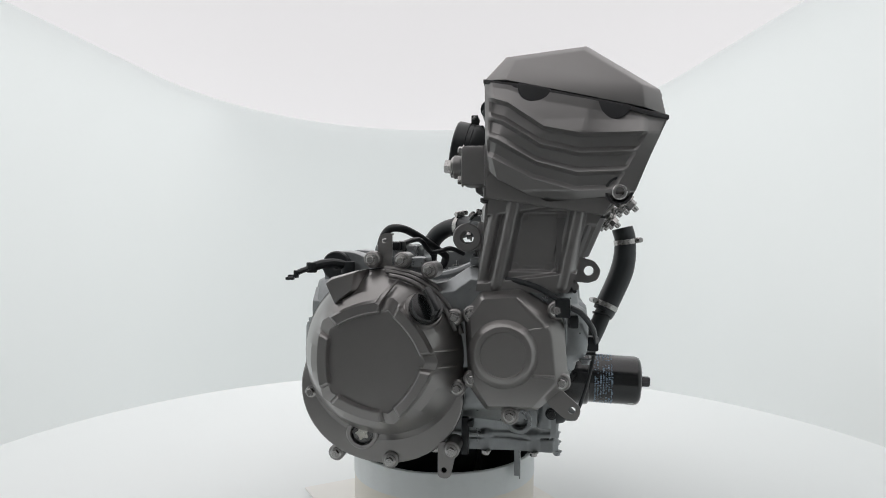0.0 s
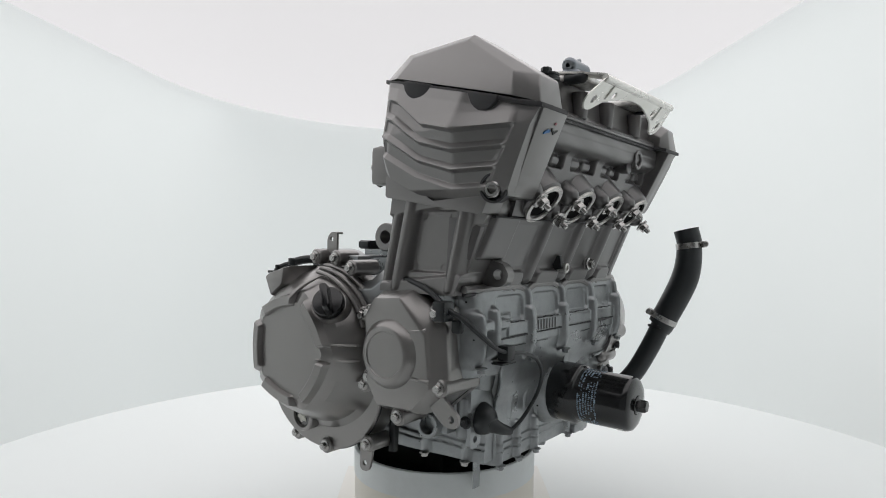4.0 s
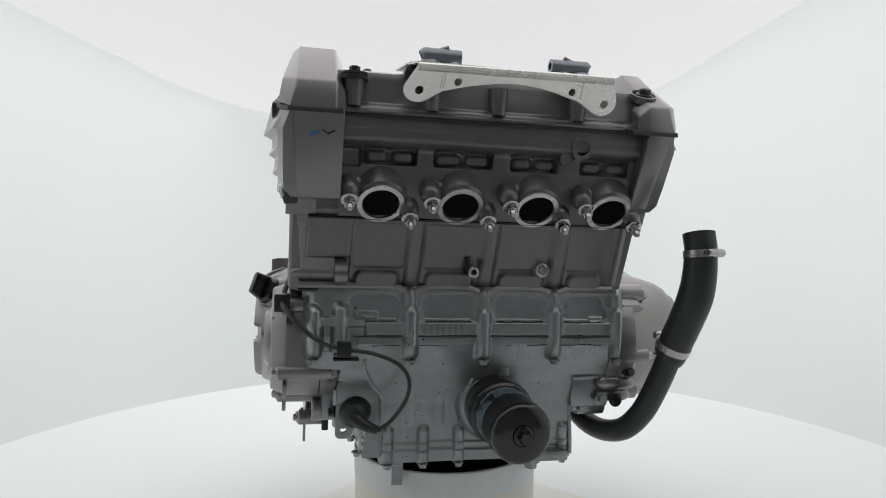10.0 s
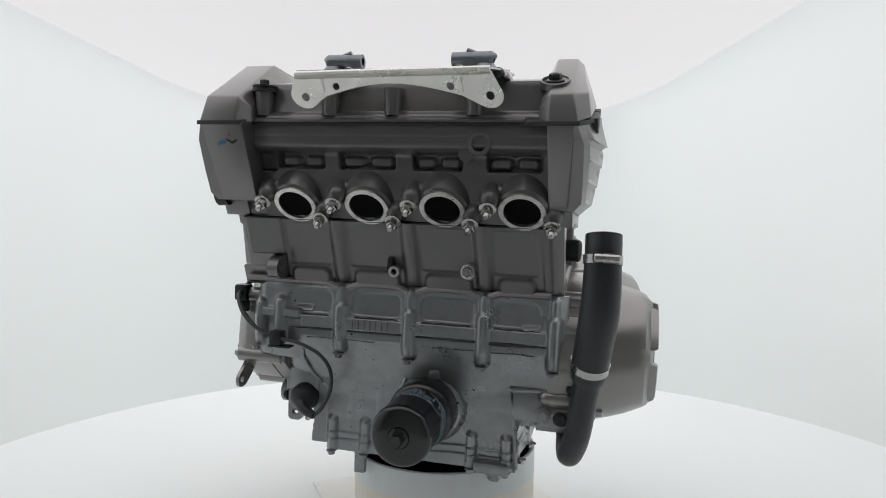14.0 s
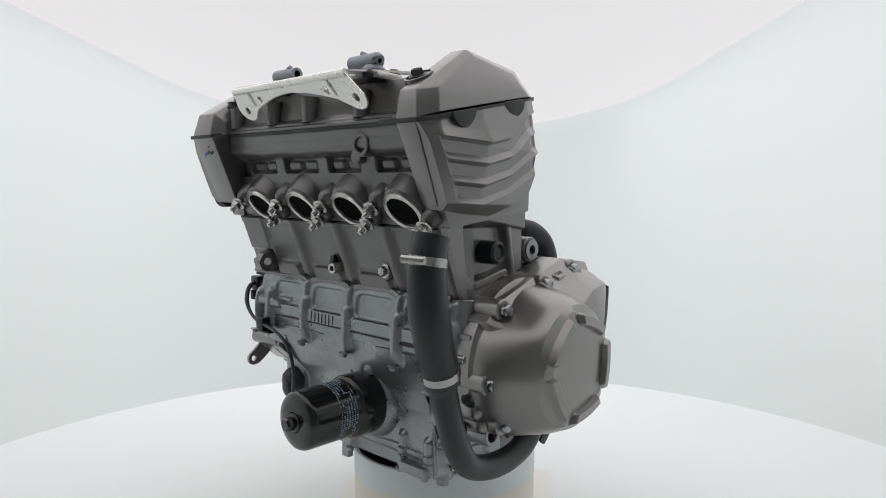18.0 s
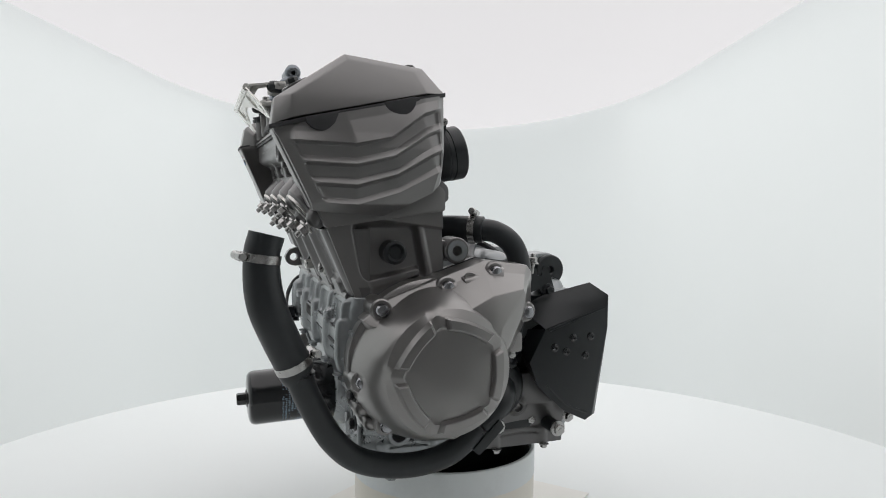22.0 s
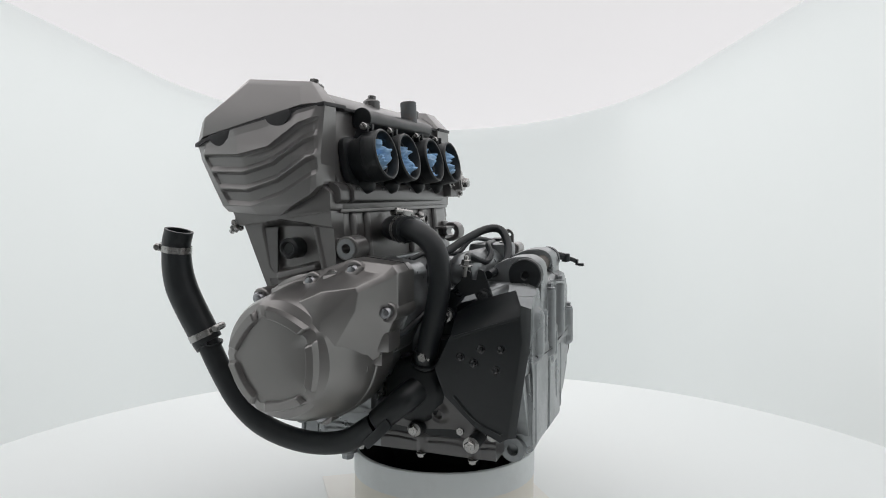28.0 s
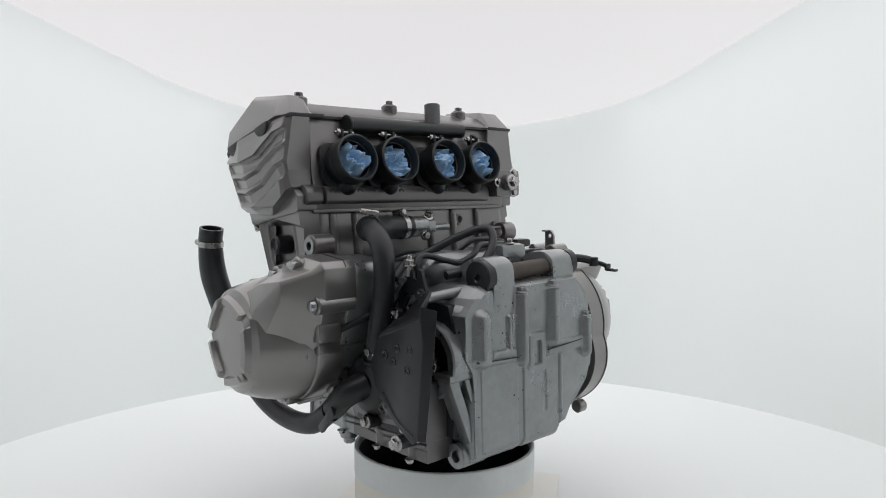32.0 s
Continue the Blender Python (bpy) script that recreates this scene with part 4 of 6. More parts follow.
# exhaust side of the head: band, slots and shelf
HEAD_LINE = [(0.395, -0.1970), (0.430, -0.2085), (0.440, -0.2115), (0.449, -0.2132), (0.455, -0.2150), (0.4665, -0.2180), (0.4700, -0.2215), (0.4745, -0.2300), (0.478, -0.2318), (0.4975, -0.2315)]


def head_height(U, V):
    h = 0.0003 * np.sin(U * 88 + 2 * np.sin(V * 90))
    for a, b in ((-0.1345, -0.0800), (-0.0620, 0.0010), (0.0210, 0.0740), (0.1000, 0.1560)):
        h = h - pad(U, V, a, b, 0.4530, 0.4695, 0.003, 0.0100, 0.0030)
        m, q = (a + b) / 2, (b - a) / 4
        for c in (m - q, m + q):
            h = h + pad(U, V, c - q + 0.0030, c + q - 0.0030, 0.4545, 0.4665, 0.005, 0.0062, 0.007)
    h = h - pad(U, V, -0.160, -0.1375, 0.4495, 0.4690, 0.003, 0.0070, 0.003)
    h = h + pad(U, V, -0.20, 0.20, 0.4865, 0.4980, 0.001, 0.0008, 0.0015)
    return h


part("head_front", relief(lambda v: (-0.1572 + 0 * v, 0.1640 + 0 * v), 0.3985, 0.4975, 360, 112, lambda U, V: soft_line(V, HEAD_LINE, 0.0016) - head_height(U, V), lambda u, v, h: (u, h, v), -0.19),
     DARK_PAINT, head, "front wall with slots and a smooth band", 85)
part("cam_sensor_boss", ringed((0.0940, -0.2043, 0.4805), (0, -1, -0.05), 0.0122, 0.0078, 0.0300, 32, 0.012, 0.001), DARK_PAINT, head, "round sensor boss")
part("sensor_ear", rod((0.0795, -0.204, 0.4690), (0.0795, -0.2272, 0.4682), 0.0075, 24, 0.001), DARK_PAINT, head, "round cast ear")
part("cam_sensor_bore", rod((0.0940, -0.2188, 0.4805), (0.0940, -0.2228, 0.4805), 0.0077, 24, 0.0002), HOLE_SHADE, head, "near-black disc for the shade of a deep bore")
PORT = Vector((0, -0.735, -0.678)).normalized()
for x in (-0.115, -0.031, 0.053, 0.137):
    c = Vector((x, -0.212, 0.412))
    port = part("exhaust_port", moved(lathe([(0.0345, -0.046), (0.0300, -0.026), (0.0282, -0.012), (0.0268, -0.0045), (0.0252, -0.0030), (0.0232, -0.0005), (0.0190, -0.0005), (0.0185, -0.03)], 44), aim(c, PORT)), DARK_PAINT, head, "dark exhaust port")
    part("port_rim", moved(lathe([(0.0236, -0.0035), (0.0246, -0.001), (0.0243, 0.0008), (0.0193, 0.0008), (0.0188, -0.002), (0.0188, -0.0035), (0.0236, -0.0035)], 44, False), aim(c, PORT)), MACHINED, port, "scraped bare metal rim")
    # shallow near-black disc takes the place of the port's shaded depth
    part("port_bore", moved(lathe([(0.0187, -0.0045), (0.0187, -0.0022), (0.0184, -0.0018), (0.0120, -0.0022)], 36), aim(c, PORT)), HOLE_SHADE, port, "near-black disc for the deep shade of the sooty port")
    for dx, dz, dy in ((-0.0330, 0.003, -0.013), (0.0305, -0.0135, -0.0005)):
        q = Vector((x + dx, -0.212 + dy, 0.412 + dz))
        part("stud_boss", join(capsule(q - PORT * 0.040, q - PORT * 0.014, 0.0115), capsule(c.lerp(q, 0.72) - PORT * 0.045, c.lerp(q, 0.72) - PORT * 0.024, 0.0125)), DARK_PAINT, head, "rounded stud boss")
        bolt(head, q, PORT, 0.0060, "stud", ZINC, "exhaust_stud")

# cam cover -----------------------------------------------------------------------
CAM = [(-0.2330, 0.4995), (-0.2325, 0.506), (-0.2290, 0.5095), (-0.2245, 0.511), (-0.2225, 0.535), (-0.221, 0.5425), (-0.207, 0.5465), (-0.13, 0.560), (-0.098, 0.5565), (-0.084, 0.547), (-0.079, 0.543), (-0.076, 0.5385)]
cam_cover = part("cam_cover", prism(CAM, -0.185, 0.170, 0.002), DARK_PAINT, engine, "dark grey cam cover")
part("front_gasket", prism([(-0.2348, 0.4962), (-0.2348, 0.4994), (-0.20, 0.509), (-0.20, 0.506)], -0.175, 0.150), GASKET, cam_cover, "black rubber gasket")
part("rear_gasket", prism([(-0.10, 0.5305), (-0.10, 0.5335), (-0.0745, 0.5387), (-0.0745, 0.5355)], -0.175, 0.150), GASKET, cam_cover, "black rubber gasket")
part("front_ledge", prism([(-0.2365, 0.4996), (-0.2365, 0.5025), (-0.226, 0.5085), (-0.222, 0.504)], -0.165, 0.140, 0.001), DARK_PAINT, cam_cover, "front sealing ledge")
CAP = [(-0.2500, 0.4985), (-0.2462, 0.5255), (-0.177, 0.5728), (-0.094, 0.5650), (-0.0720, 0.5388)]
FACE = [(-0.2325, 0.5050), (-0.2310, 0.5285), (-0.174, 0.5665), (-0.104, 0.5595), (-0.094, 0.5365)]
WIDE = [0.2110, 0.2075, 0.1985, 0.1950, 0.2090]
NEAR = [0.1995, 0.1935, 0.1915, 0.1880, 0.1975]
for side in (-1, 1):
    near = 0.1565 if side < 0 else 0.1720
    cap_line = [(-0.2555, 0.4985), (-0.2505, 0.5255)] + CAP[2:] if side < 0 else CAP
    rings = [[(XC + side * (near - 0.010), y, z) for y, z in [(-0.2385, 0.499), (-0.240, 0.515), (-0.172, 0.555), (-0.1, 0.552), (-0.0725, 0.5385)]],
             [(XC + side * n, y, z) for n, (y, z) in zip((near, near, near - 0.001, near - 0.004, near - 0.002), cap_line)], [(XC + side * n, y, z) for n, (y, z) in zip(NEAR, cap_line)],
             [(XC + side * w, y, z) for w, (y, z) in zip(WIDE, FACE)]]
    part("end_cap", loft(rings, 0.0018), CAP_PAINT, cam_cover, "bronze-grey faceted end cap")
    rim = -0.2580 if side < 0 else -0.2525
    rim_line = [(0.15, rim, 0.4985), (0.2015, rim, 0.4985), (0.2080, -0.240, 0.5010), (0.2145, -0.215, 0.5070), (0.2155, -0.170, 0.5172), (0.2110, -0.110, 0.5310), (0.1990, -0.0710, 0.5400), (0.15, -0.0700, 0.5405)]
    part("gasket", loft([[(XC + side * x, y, z - 0.0044) for x, y, z in rim_line], [(XC + side * x, y, z) for x, y, z in rim_line]], 0.0008), GASKET, cam_cover, "black rubber gasket")
    for y, z, wide in ((-0.2035, 0.5095, 0.2168), (-0.1245, 0.5285, 0.2140)):
        half_moon = [(y + 0.0172 * math.cos(a), z + 0.0165 * math.sin(a)) for a in [math.radians(13 - d) for d in range(0, 181, 10)]]
        part("half_moon_plug", prism(half_moon, XC + side * 0.195, XC + side * wide, 0.0015), GASKET, cam_cover, "black rubber half-moon plug")
# front bosses
for x in (-0.147, -0.069, 0.001, 0.088):
    part("bolt_boss", moved(lathe([(0.0085, 0), (0.0102, 0.024), (0.0102, 0.0275)], 24), Matrix.Translation((x, -0.2270, 0.507))), DARK_PAINT, cam_cover, "tapered bolt boss")
boss = part("grommet", moved(lathe([(0.0135, 0), (0.0135, 0.003), (0.012, 0.0034), (0.012, 0.0045), (0.013, 0.005), (0.013, 0.007)], 28), Matrix.Translation((-0.147, -0.2275, 0.5325))), RUBBER, cam_cover, "black rubber grommet")
bolt(boss, (-0.147, -0.2275, 0.5390), (0, 0, 1), 0.006, "flange", BLACK)
part("cap_pocket", moved(lathe([(0.0145, -0.006), (0.0145, 0.001), (0.0128, 0.0015), (0.0122, -0.004)], 32), Matrix.Translation((0.166, -0.224, 0.5415)) @ pose(0, 0, 0, 30, 0, 0)), DARK_PAINT, cam_cover, "oval bolt pocket")
bolt(cam_cover, (0.166, -0.225, 0.5405), (0, -0.35, 0.94), 0.007, "flange", BLACK)
for x in (0.160, 0.013, -0.122):
    g = part("grommet", moved(lathe([(0.0115, -0.008), (0.0115, 0.003), (0.0095, 0.005)], 24), Matrix.Translation((x, -0.102, 0.5595))), DARK_PAINT, cam_cover, "round bolt boss")
    bolt(g, (x, -0.102, 0.564), (0, 0.1, 1), 0.006, "flange", DARK_PAINT)
# air valve caps and their pipes
for x0, x1 in ((-0.073, -0.038), (0.097, 0.060)):
    s = 1 if x1 > x0 else -1
    cap = part("valve_cap", prism(rounded([(x0 - s * 0.024, -0.242), (x0 + s * 0.036, -0.242), (x0 + s * 0.036, -0.196), (x0 - s * 0.024, -0.196)], 0.012), 0.543, 0.5505, 0.002, "z"), MACHINED, cam_cover, "bright flat valve cap")
    part("cap_pipe", join(moved(lathe([(0.0135, 0), (0.013, 0.006), (0.0095, 0.010)], 24), Matrix.Translation((x0 + s * 0.003, -0.217, 0.550))),
                          tube([(x0 - s * 0.006, -0.217, 0.5640), (x0 - s * 0.003, -0.217, 0.5648), (x0 + s * 0.012, -0.217, 0.5652), (x1, -0.217, 0.5655)], [0.0045, 0.0085, 0.0080, 0.0075], 18, 6, 0.002)),
         surface("grey_plated_pipe", (0.2, 0.22, 0.24), 0.85, 0.38, 0.15, 90), cap, "grey plated elbow pipe")
    bolt(cap, (x0 - s * 0.016, -0.206, 0.5505), (0, 0, 1), 0.005, "flange", ZINC)
    bolt(cap, (x0 + s * 0.026, -0.232, 0.5505), (0, 0, 1), 0.005, "flange", ZINC)
# bright bracket
arch = [(-0.064 + 0.1435 * k / 14, 0.5235 + 0.0125 * math.sin(math.pi * k / 14)) for k in range(15)]
FLANGE = [(-0.094, 0.5455)] + [(-0.086 + 0.016 * math.cos(a), 0.525 + 0.0135 * math.sin(a)) for a in [math.radians(d) for d in range(170, 300, 16)]] + arch + \
         [(0.106 + 0.0145 * math.cos(a), 0.5245 + 0.0135 * math.sin(a)) for a in [math.radians(d) for d in range(240, 371, 16)]] + [(0.113, 0.5475)]


def lean_out(bm):
    """Tip a sheet drawn upright forward about the line through its holes."""
    for v in bm.verts:
        d = v.co.z - 0.5235
        k = 1 - 1.055 * d
        v.co = (v.co.x * k, v.co.y - 0.72 * d, 0.402 + (v.co.z - 0.402) * k)
    return bm


bracket = part("bracket", lean_out(plate(FLANGE, [circle(-0.086, 0.523, 0.0042), circle(0.1075, 0.523, 0.0042), circle(-0.050, 0.5335, 0.0038), circle(0.070, 0.5325, 0.0038)], -0.2515, -0.2495, "y")), STEEL, cam_cover,
               "bright galvanised steel bracket")
shelf = plate(rounded([(-0.091, -0.2665), (0.110, -0.2665), (0.1175, -0.235), (0.1185, -0.176), (0.103, -0.174), (0.099, -0.236), (0.085, -0.2530), (-0.065, -0.2530), (-0.080, -0.236), (-0.084, -0.174), (-0.100, -0.176), (-0.0985, -0.235)], 0.004), [], 0.5455, 0.5475, "z")
for v in shelf.verts:
    v.co.z += 0.115 * (v.co.y + 0.2665)
part("bracket_shelf", shelf, STEEL, bracket, "folded top shelf with two long arms")
part("bracket_fold", tube([(-0.0905, -0.2655, 0.5425), (0.01, -0.2662, 0.5435), (0.1095, -0.2670, 0.5442)], 0.0042, 10, 2), STEEL, bracket, "rounded fold")
for x in (-0.066, 0.080):
    part("crease", lean_out(band([(x, -0.2515, 0.5445), (x + 0.001, -0.2525, 0.535), (x + 0.001, -0.2520, 0.5265)], 0.0018, 6)), STEEL, bracket, "pressed crease")
for x in (-0.092, 0.112):
    part("bracket_grommet", capsule((x, -0.240, 0.546), (x, -0.225, 0.546), 0.0065), RUBBER, bracket, "black rubber grommet")

# intake side -----------------------------------------------------------------------
LEAN = Vector((0, 0.978, 0.208))
INTAKES = (0.119, 0.050, -0.036, -0.108)
for x in INTAKES:
    root = Vector((x, -0.090, 0.470)) + LEAN * 0.003
    part("intake_flange", moved(prism(rounded([(-0.032, -0.030), (0.032, -0.030), (0.032, 0.030), (-0.032, 0.030)], 0.016), 0.012, 0.021, 0.002, "z"), aim(root, LEAN)), BLACK, head, "black intake flange")
    stub = part("intake_rubber", moved(lathe([(0.0265, 0.010), (0.0275, 0.030), (0.0305, 0.036), (0.0305, 0.0395), (0.0295, 0.040), (0.0295, 0.0455), (0.0312, 0.046), (0.0312, 0.0590), (0.0298, 0.0607),
                                              (0.0284, 0.0607), (0.0274, 0.0592), (0.0266, 0.047), (0.0252, 0.046), (0.0242, 0.020)], 44), aim(root, LEAN)), BLACK, head, "black rubber intake stub")
    part("band_clamp", moved(lathe([(0.0302, 0.0402), (0.0306, 0.0402), (0.0306, 0.0453), (0.0302, 0.0453), (0.0302, 0.0402)], 44, False), aim(root, LEAN)), BLACK, stub, "black band clamp")
    top = root + LEAN * 0.0428 + Vector((0.004, -0.0066, 0.0315))
    part("clamp_lug", join(block(top.x - 0.009, top.x - 0.005, top.y - 0.004, top.y + 0.004, top.z - 0.003, top.z + 0.009, 0.001), block(top.x + 0.004, top.x + 0.008, top.y - 0.004, top.y + 0.004, top.z - 0.003, top.z + 0.009, 0.001)), BLACK, stub)
    part("clamp_screw", join(rod((top.x - 0.013, top.y, top.z + 0.005), (top.x + 0.016, top.y, top.z + 0.005), 0.0018, 10, 0.0003), rod((top.x + 0.008, top.y, top.z + 0.005), (top.x + 0.0125, top.y, top.z + 0.005), 0.0045, 14)), ZINC, stub, "bright clamp screw")
    for dx in (-0.021, 0.021):
        bolt(head, (x + dx, -0.062, 0.4395), (0, 0.97, -0.1), 0.0048, "socket", BLACK, "intake_bolt")
    # black for the dark castings here and for the shade on the rear wall
    part("intake_web", capsule((x + 0.002, -0.068, 0.4445), (x - 0.002, -0.058, 0.447), 0.012), BLACK, head, "rounded black casting below the intake")
part("intake_shelf", prism(rounded([(-0.085, 0.4240), (-0.085, 0.4480), (-0.062, 0.4480), (-0.0565, 0.4400), (-0.0565, 0.4270), (-0.061, 0.4240)], 0.005), -0.142, 0.150, 0.003), DARK_PAINT, head, "dark shelf under the intakes")
part("corner_casting", prism(rounded([(-0.088, 0.4240), (-0.088, 0.4500), (-0.070, 0.4500), (-0.0600, 0.4420), (-0.0600, 0.4270), (-0.066, 0.4240)], 0.008), 0.1520, 0.1765, 0.006), DARK_PAINT, head, "rounded corner casting")
for x in (0.085, 0.007, -0.072):
    part("intake_link", rod((x - 0.012, -0.070, 0.482), (x + 0.012, -0.070, 0.482), 0.008, 16), BLACK, head, "black link between intakes")
    part("intake_body", block(x - 0.014, x + 0.014, -0.086, -0.071, 0.448, 0.500, 0.004), BLACK, head, "black intake body")
rail = part("vacuum_rail", join(tube([(0.110, -0.066, 0.528), (0.06, -0.066, 0.5285), (0.0, -0.066, 0.529), (-0.095, -0.068, 0.530)], [0.0125, 0.0115, 0.011, 0.011], 22, 6), rod((0.108, -0.066, 0.528), (0.112, -0.066, 0.528), 0.0135, 24)),
            BLACK, engine, "black vacuum rail pipe")
part("rail_stub", ringed((-0.0410, -0.0695, 0.536), (-0.06, -0.08, 1), 0.0115, 0.0085, 0.0305, 24, 0.02, 0.001), surface("worn_grey_stub", (0.10, 0.105, 0.11), 0.4, 0.5, 0.2, 60, 0.2, 300, 0.6, 40, (0.16, 0.09, 0.05)), rail, "grey open stub with rusty stains")
for x in INTAKES:
    part("rail_leg", rod((x - 0.012, -0.066, 0.525), (x - 0.012, -0.075, 0.502), 0.005, 12), BLACK, rail)
tens = part("chain_tensioner", join(block(-0.203, -0.150, -0.090, -0.047, 0.430, 0.472, 0.006), rod((-0.172, -0.05, 0.452), (-0.172, -0.036, 0.452), 0.013, 24)), BLOCK_PAINT, engine, "grey cam chain tensioner")
part("tensioner_flange", block(-0.205, -0.146, -0.078, -0.072, 0.428, 0.474, 0.003), CAP_PAINT, tens, "grey flange")
for x, z in ((-0.188, 0.467), (-0.188, 0.436), (-0.154, 0.452)):
    bolt(tens, (x, -0.049, z), (0, 1, 0.1), 0.0055, "flange", ZINC)
bolt(tens, (-0.172, -0.036, 0.452), (0, 1, 0.1), 0.009, "flange", ZINC)

# round side covers: a recessed pentagon ringed by five raised pads ---------------------
def low_reach(a, r, reach):
    """A round flange that hangs lower over its bolts."""
    d = abs((a + math.pi / 2 - 0.12 + math.pi) % (2 * math.pi) - math.pi)
    return r + reach * 1.1 * max(0.0, 1 - (d / 1.30) ** 2.6)


def pentagon_cover(centre, side, outer, rim, pads, radius, start, n=180):
    """outer: rings (radius function, depth) from the flange inward; rim: depth at the pads' outer foot; pads: depth of their tops."""
    step = 2 * math.pi / 5

    def notch(a):
        d = abs((a - start + step / 2) % step - step / 2)
        return 1.0 if d < math.radians(7.5) else max(0.0, 1 - (d - math.radians(7.5)) / math.radians(2.0))

    def poly(a, r):
        # sides slightly bowed
        return lerp(polygon_radius(a, r, start), r * 0.93, 0.45)

    rings = [(lambda a, f=f, x=x: (f(a), x)) for f, x in outer]
    rings += [lambda a: (poly(a, radius * 1.30), rim),
              lambda a: (poly(a, radius * 1.245), lerp(pads - 0.0012, rim + 0.0012, notch(a))),
              lambda a: (poly(a, radius * 1.06), lerp(pads, pads - 0.0052, notch(a))),
              lambda a: (poly(a, radius * 1.035), lerp(pads - 0.0006, pads - 0.0056, notch(a))),
              lambda a: (poly(a, radius), pads - 0.0058),
              lambda a: (radius * 0.6, pads - 0.0048), lambda a: (radius * 0.25, pads - 0.0042), lambda a: (radius * 0.23, pads - 0.0042)]
    return loft(radial(centre, side, rings, n))


# clutch cover (the engine's own right)
CL = (0.0380, 0.2462)
START = math.radians(35)
clutch = part("clutch_cover", pentagon_cover(CL, -1, [(lambda a: low_reach(a, 0.0930, 0.028), 0.150), (lambda a: low_reach(a, 0.0930, 0.028), 0.1795), (lambda a: low_reach(a, 0.0915, 0.028), 0.181),
                                                      (lambda a: low_reach(a, 0.0910, 0.006), 0.182), (lambda a: 0.0892, 0.189), (lambda a: 0.0848, 0.2015), (lambda a: 0.0780, 0.2140), (lambda a: 0.0712, 0.2268)],
                                             0.2345, 0.2450, 0.0545, START), PAINT, engine, "bronze-grey round clutch cover with a pentagon face", 22)
for v in clutch.data.vertices:
    # the face leans slightly outward toward the front
    v.co.x -= 0.04 * (CL[0] - v.co.y) * min(1.0, max(0.0, (-v.co.x - 0.185) / 0.05))
part("cover_gasket", loft(radial(CL, -1, [lambda a: (low_reach(a, 0.0938, 0.028), 0.1775), lambda a: (low_reach(a, 0.0938, 0.028), 0.1762)], 90)), GASKET, clutch, "black cover gasket")
# channel across the pads toward the block, framed by two thin lips
for dz in (-0.0085, 0.0085):
    part("channel_lip", band([(-0.2435, -0.011, 0.2500 + dz), (-0.236, -0.025, 0.2495 + dz), (-0.225, -0.037, 0.2490 + dz), (-0.212, -0.046, 0.2485 + dz)], 0.0013, 6), PAINT, clutch, "thin cast lip")
# curved ribs between the filler and the block
for r, x, a0, a1 in ((0.0870, 0.205, 96, 168), (0.0905, 0.195, 92, 172), (0.0935, 0.186, 90, 174)):
    line = [(-x, CL[0] + r * math.cos(math.radians(d)), CL[1] + r * math.sin(math.radians(d))) for d in range(a0, a1, 8)]
    part("curved_rib", tube(line, 0.0026, 8, 3), PAINT, clutch, "curved casting rib")
BOX = [(0.095, 0.325), (0.088, 0.331), (0.058, 0.339), (0.061, 0.317), (0.083, 0.301)]
part("corner_box", loft([at_x(BOX, -0.165), at_x(BOX, -0.219), at_x(bulge(BOX, 0.003), -0.2290)], 0.0018), PAINT, clutch, "boxed corner lug")
part("spike", band([(-0.2435, 0.0325, 0.3040), (-0.2370, 0.0280, 0.3125), (-0.2275, 0.0230, 0.3205), (-0.2100, 0.0175, 0.3290)], [0.0030, 0.0030, 0.0024, 0.0008], 6), PAINT, clutch, "pointed cast crease")
filler = part("filler_neck", moved(lathe([(0.0230, -0.016), (0.0205, -0.003), (0.019, 0.001), (0.0178, 0.001), (0.0176, -0.002)], 36), aim((-0.2285, -0.0145, 0.3000), (-0.75, -0.45, 0.48))), PAINT, clutch, "round filler neck")
part("filler_cap", moved(join(lathe([(0.0158, 0), (0.0158, 0.005), (0.0145, 0.0075), (0.006, 0.0085)], 36),
                              prism(rounded([(-0.0045, -0.0155), (0.0045, -0.0155), (0.0045, 0.0155), (-0.0045, 0.0155)], 0.004), 0.006, 0.023, 0.0018, "z", 0.8)),
                         aim((-0.2292, -0.0150, 0.3006), (-0.75, -0.45, 0.48), 15) @ Matrix.Diagonal((1.12, 1.12, 1.12, 1))), GLOSS, filler, "black winged oil filler cap")
win = part("level_window", moved(lathe([(0.0178, -0.010), (0.0178, 0.003), (0.0165, 0.0045), (0.0130, 0.0045), (0.0122, 0.001), (0.0120, -0.002)], 36), aim((-0.1935, 0.060, 0.159), (-1, 0, -0.1))), PAINT, clutch, "oil level window frame")
part("window_glass", moved(lathe([(0.0120, 0), (0.0120, 0.0012), (0.009, 0.002)], 28), aim((-0.1935, 0.060, 0.159), (-1, 0, -0.1))), surface("oily_window", (0.03, 0.03, 0.028), 0.0, 0.12, 0.3, 160, 0, 100, 0, 90, (0.06, 0.06, 0.05), 1.0), win, "dark oil window")
star = [((0.0085 if k % 2 else 0.0052) * math.cos(math.pi * k / 5), (0.0085 if k % 2 else 0.0052) * math.sin(math.pi * k / 5)) for k in range(10)]
part("window_star", moved(prism(rounded(star, 0.0015), 0.0012, 0.0028, 0, "z"), aim((-0.1935, 0.060, 0.159), (-1, 0, -0.1))), surface("pale_reflector", (0.45, 0.44, 0.40), 0.5, 0.3), win, "pale star-shaped reflector")
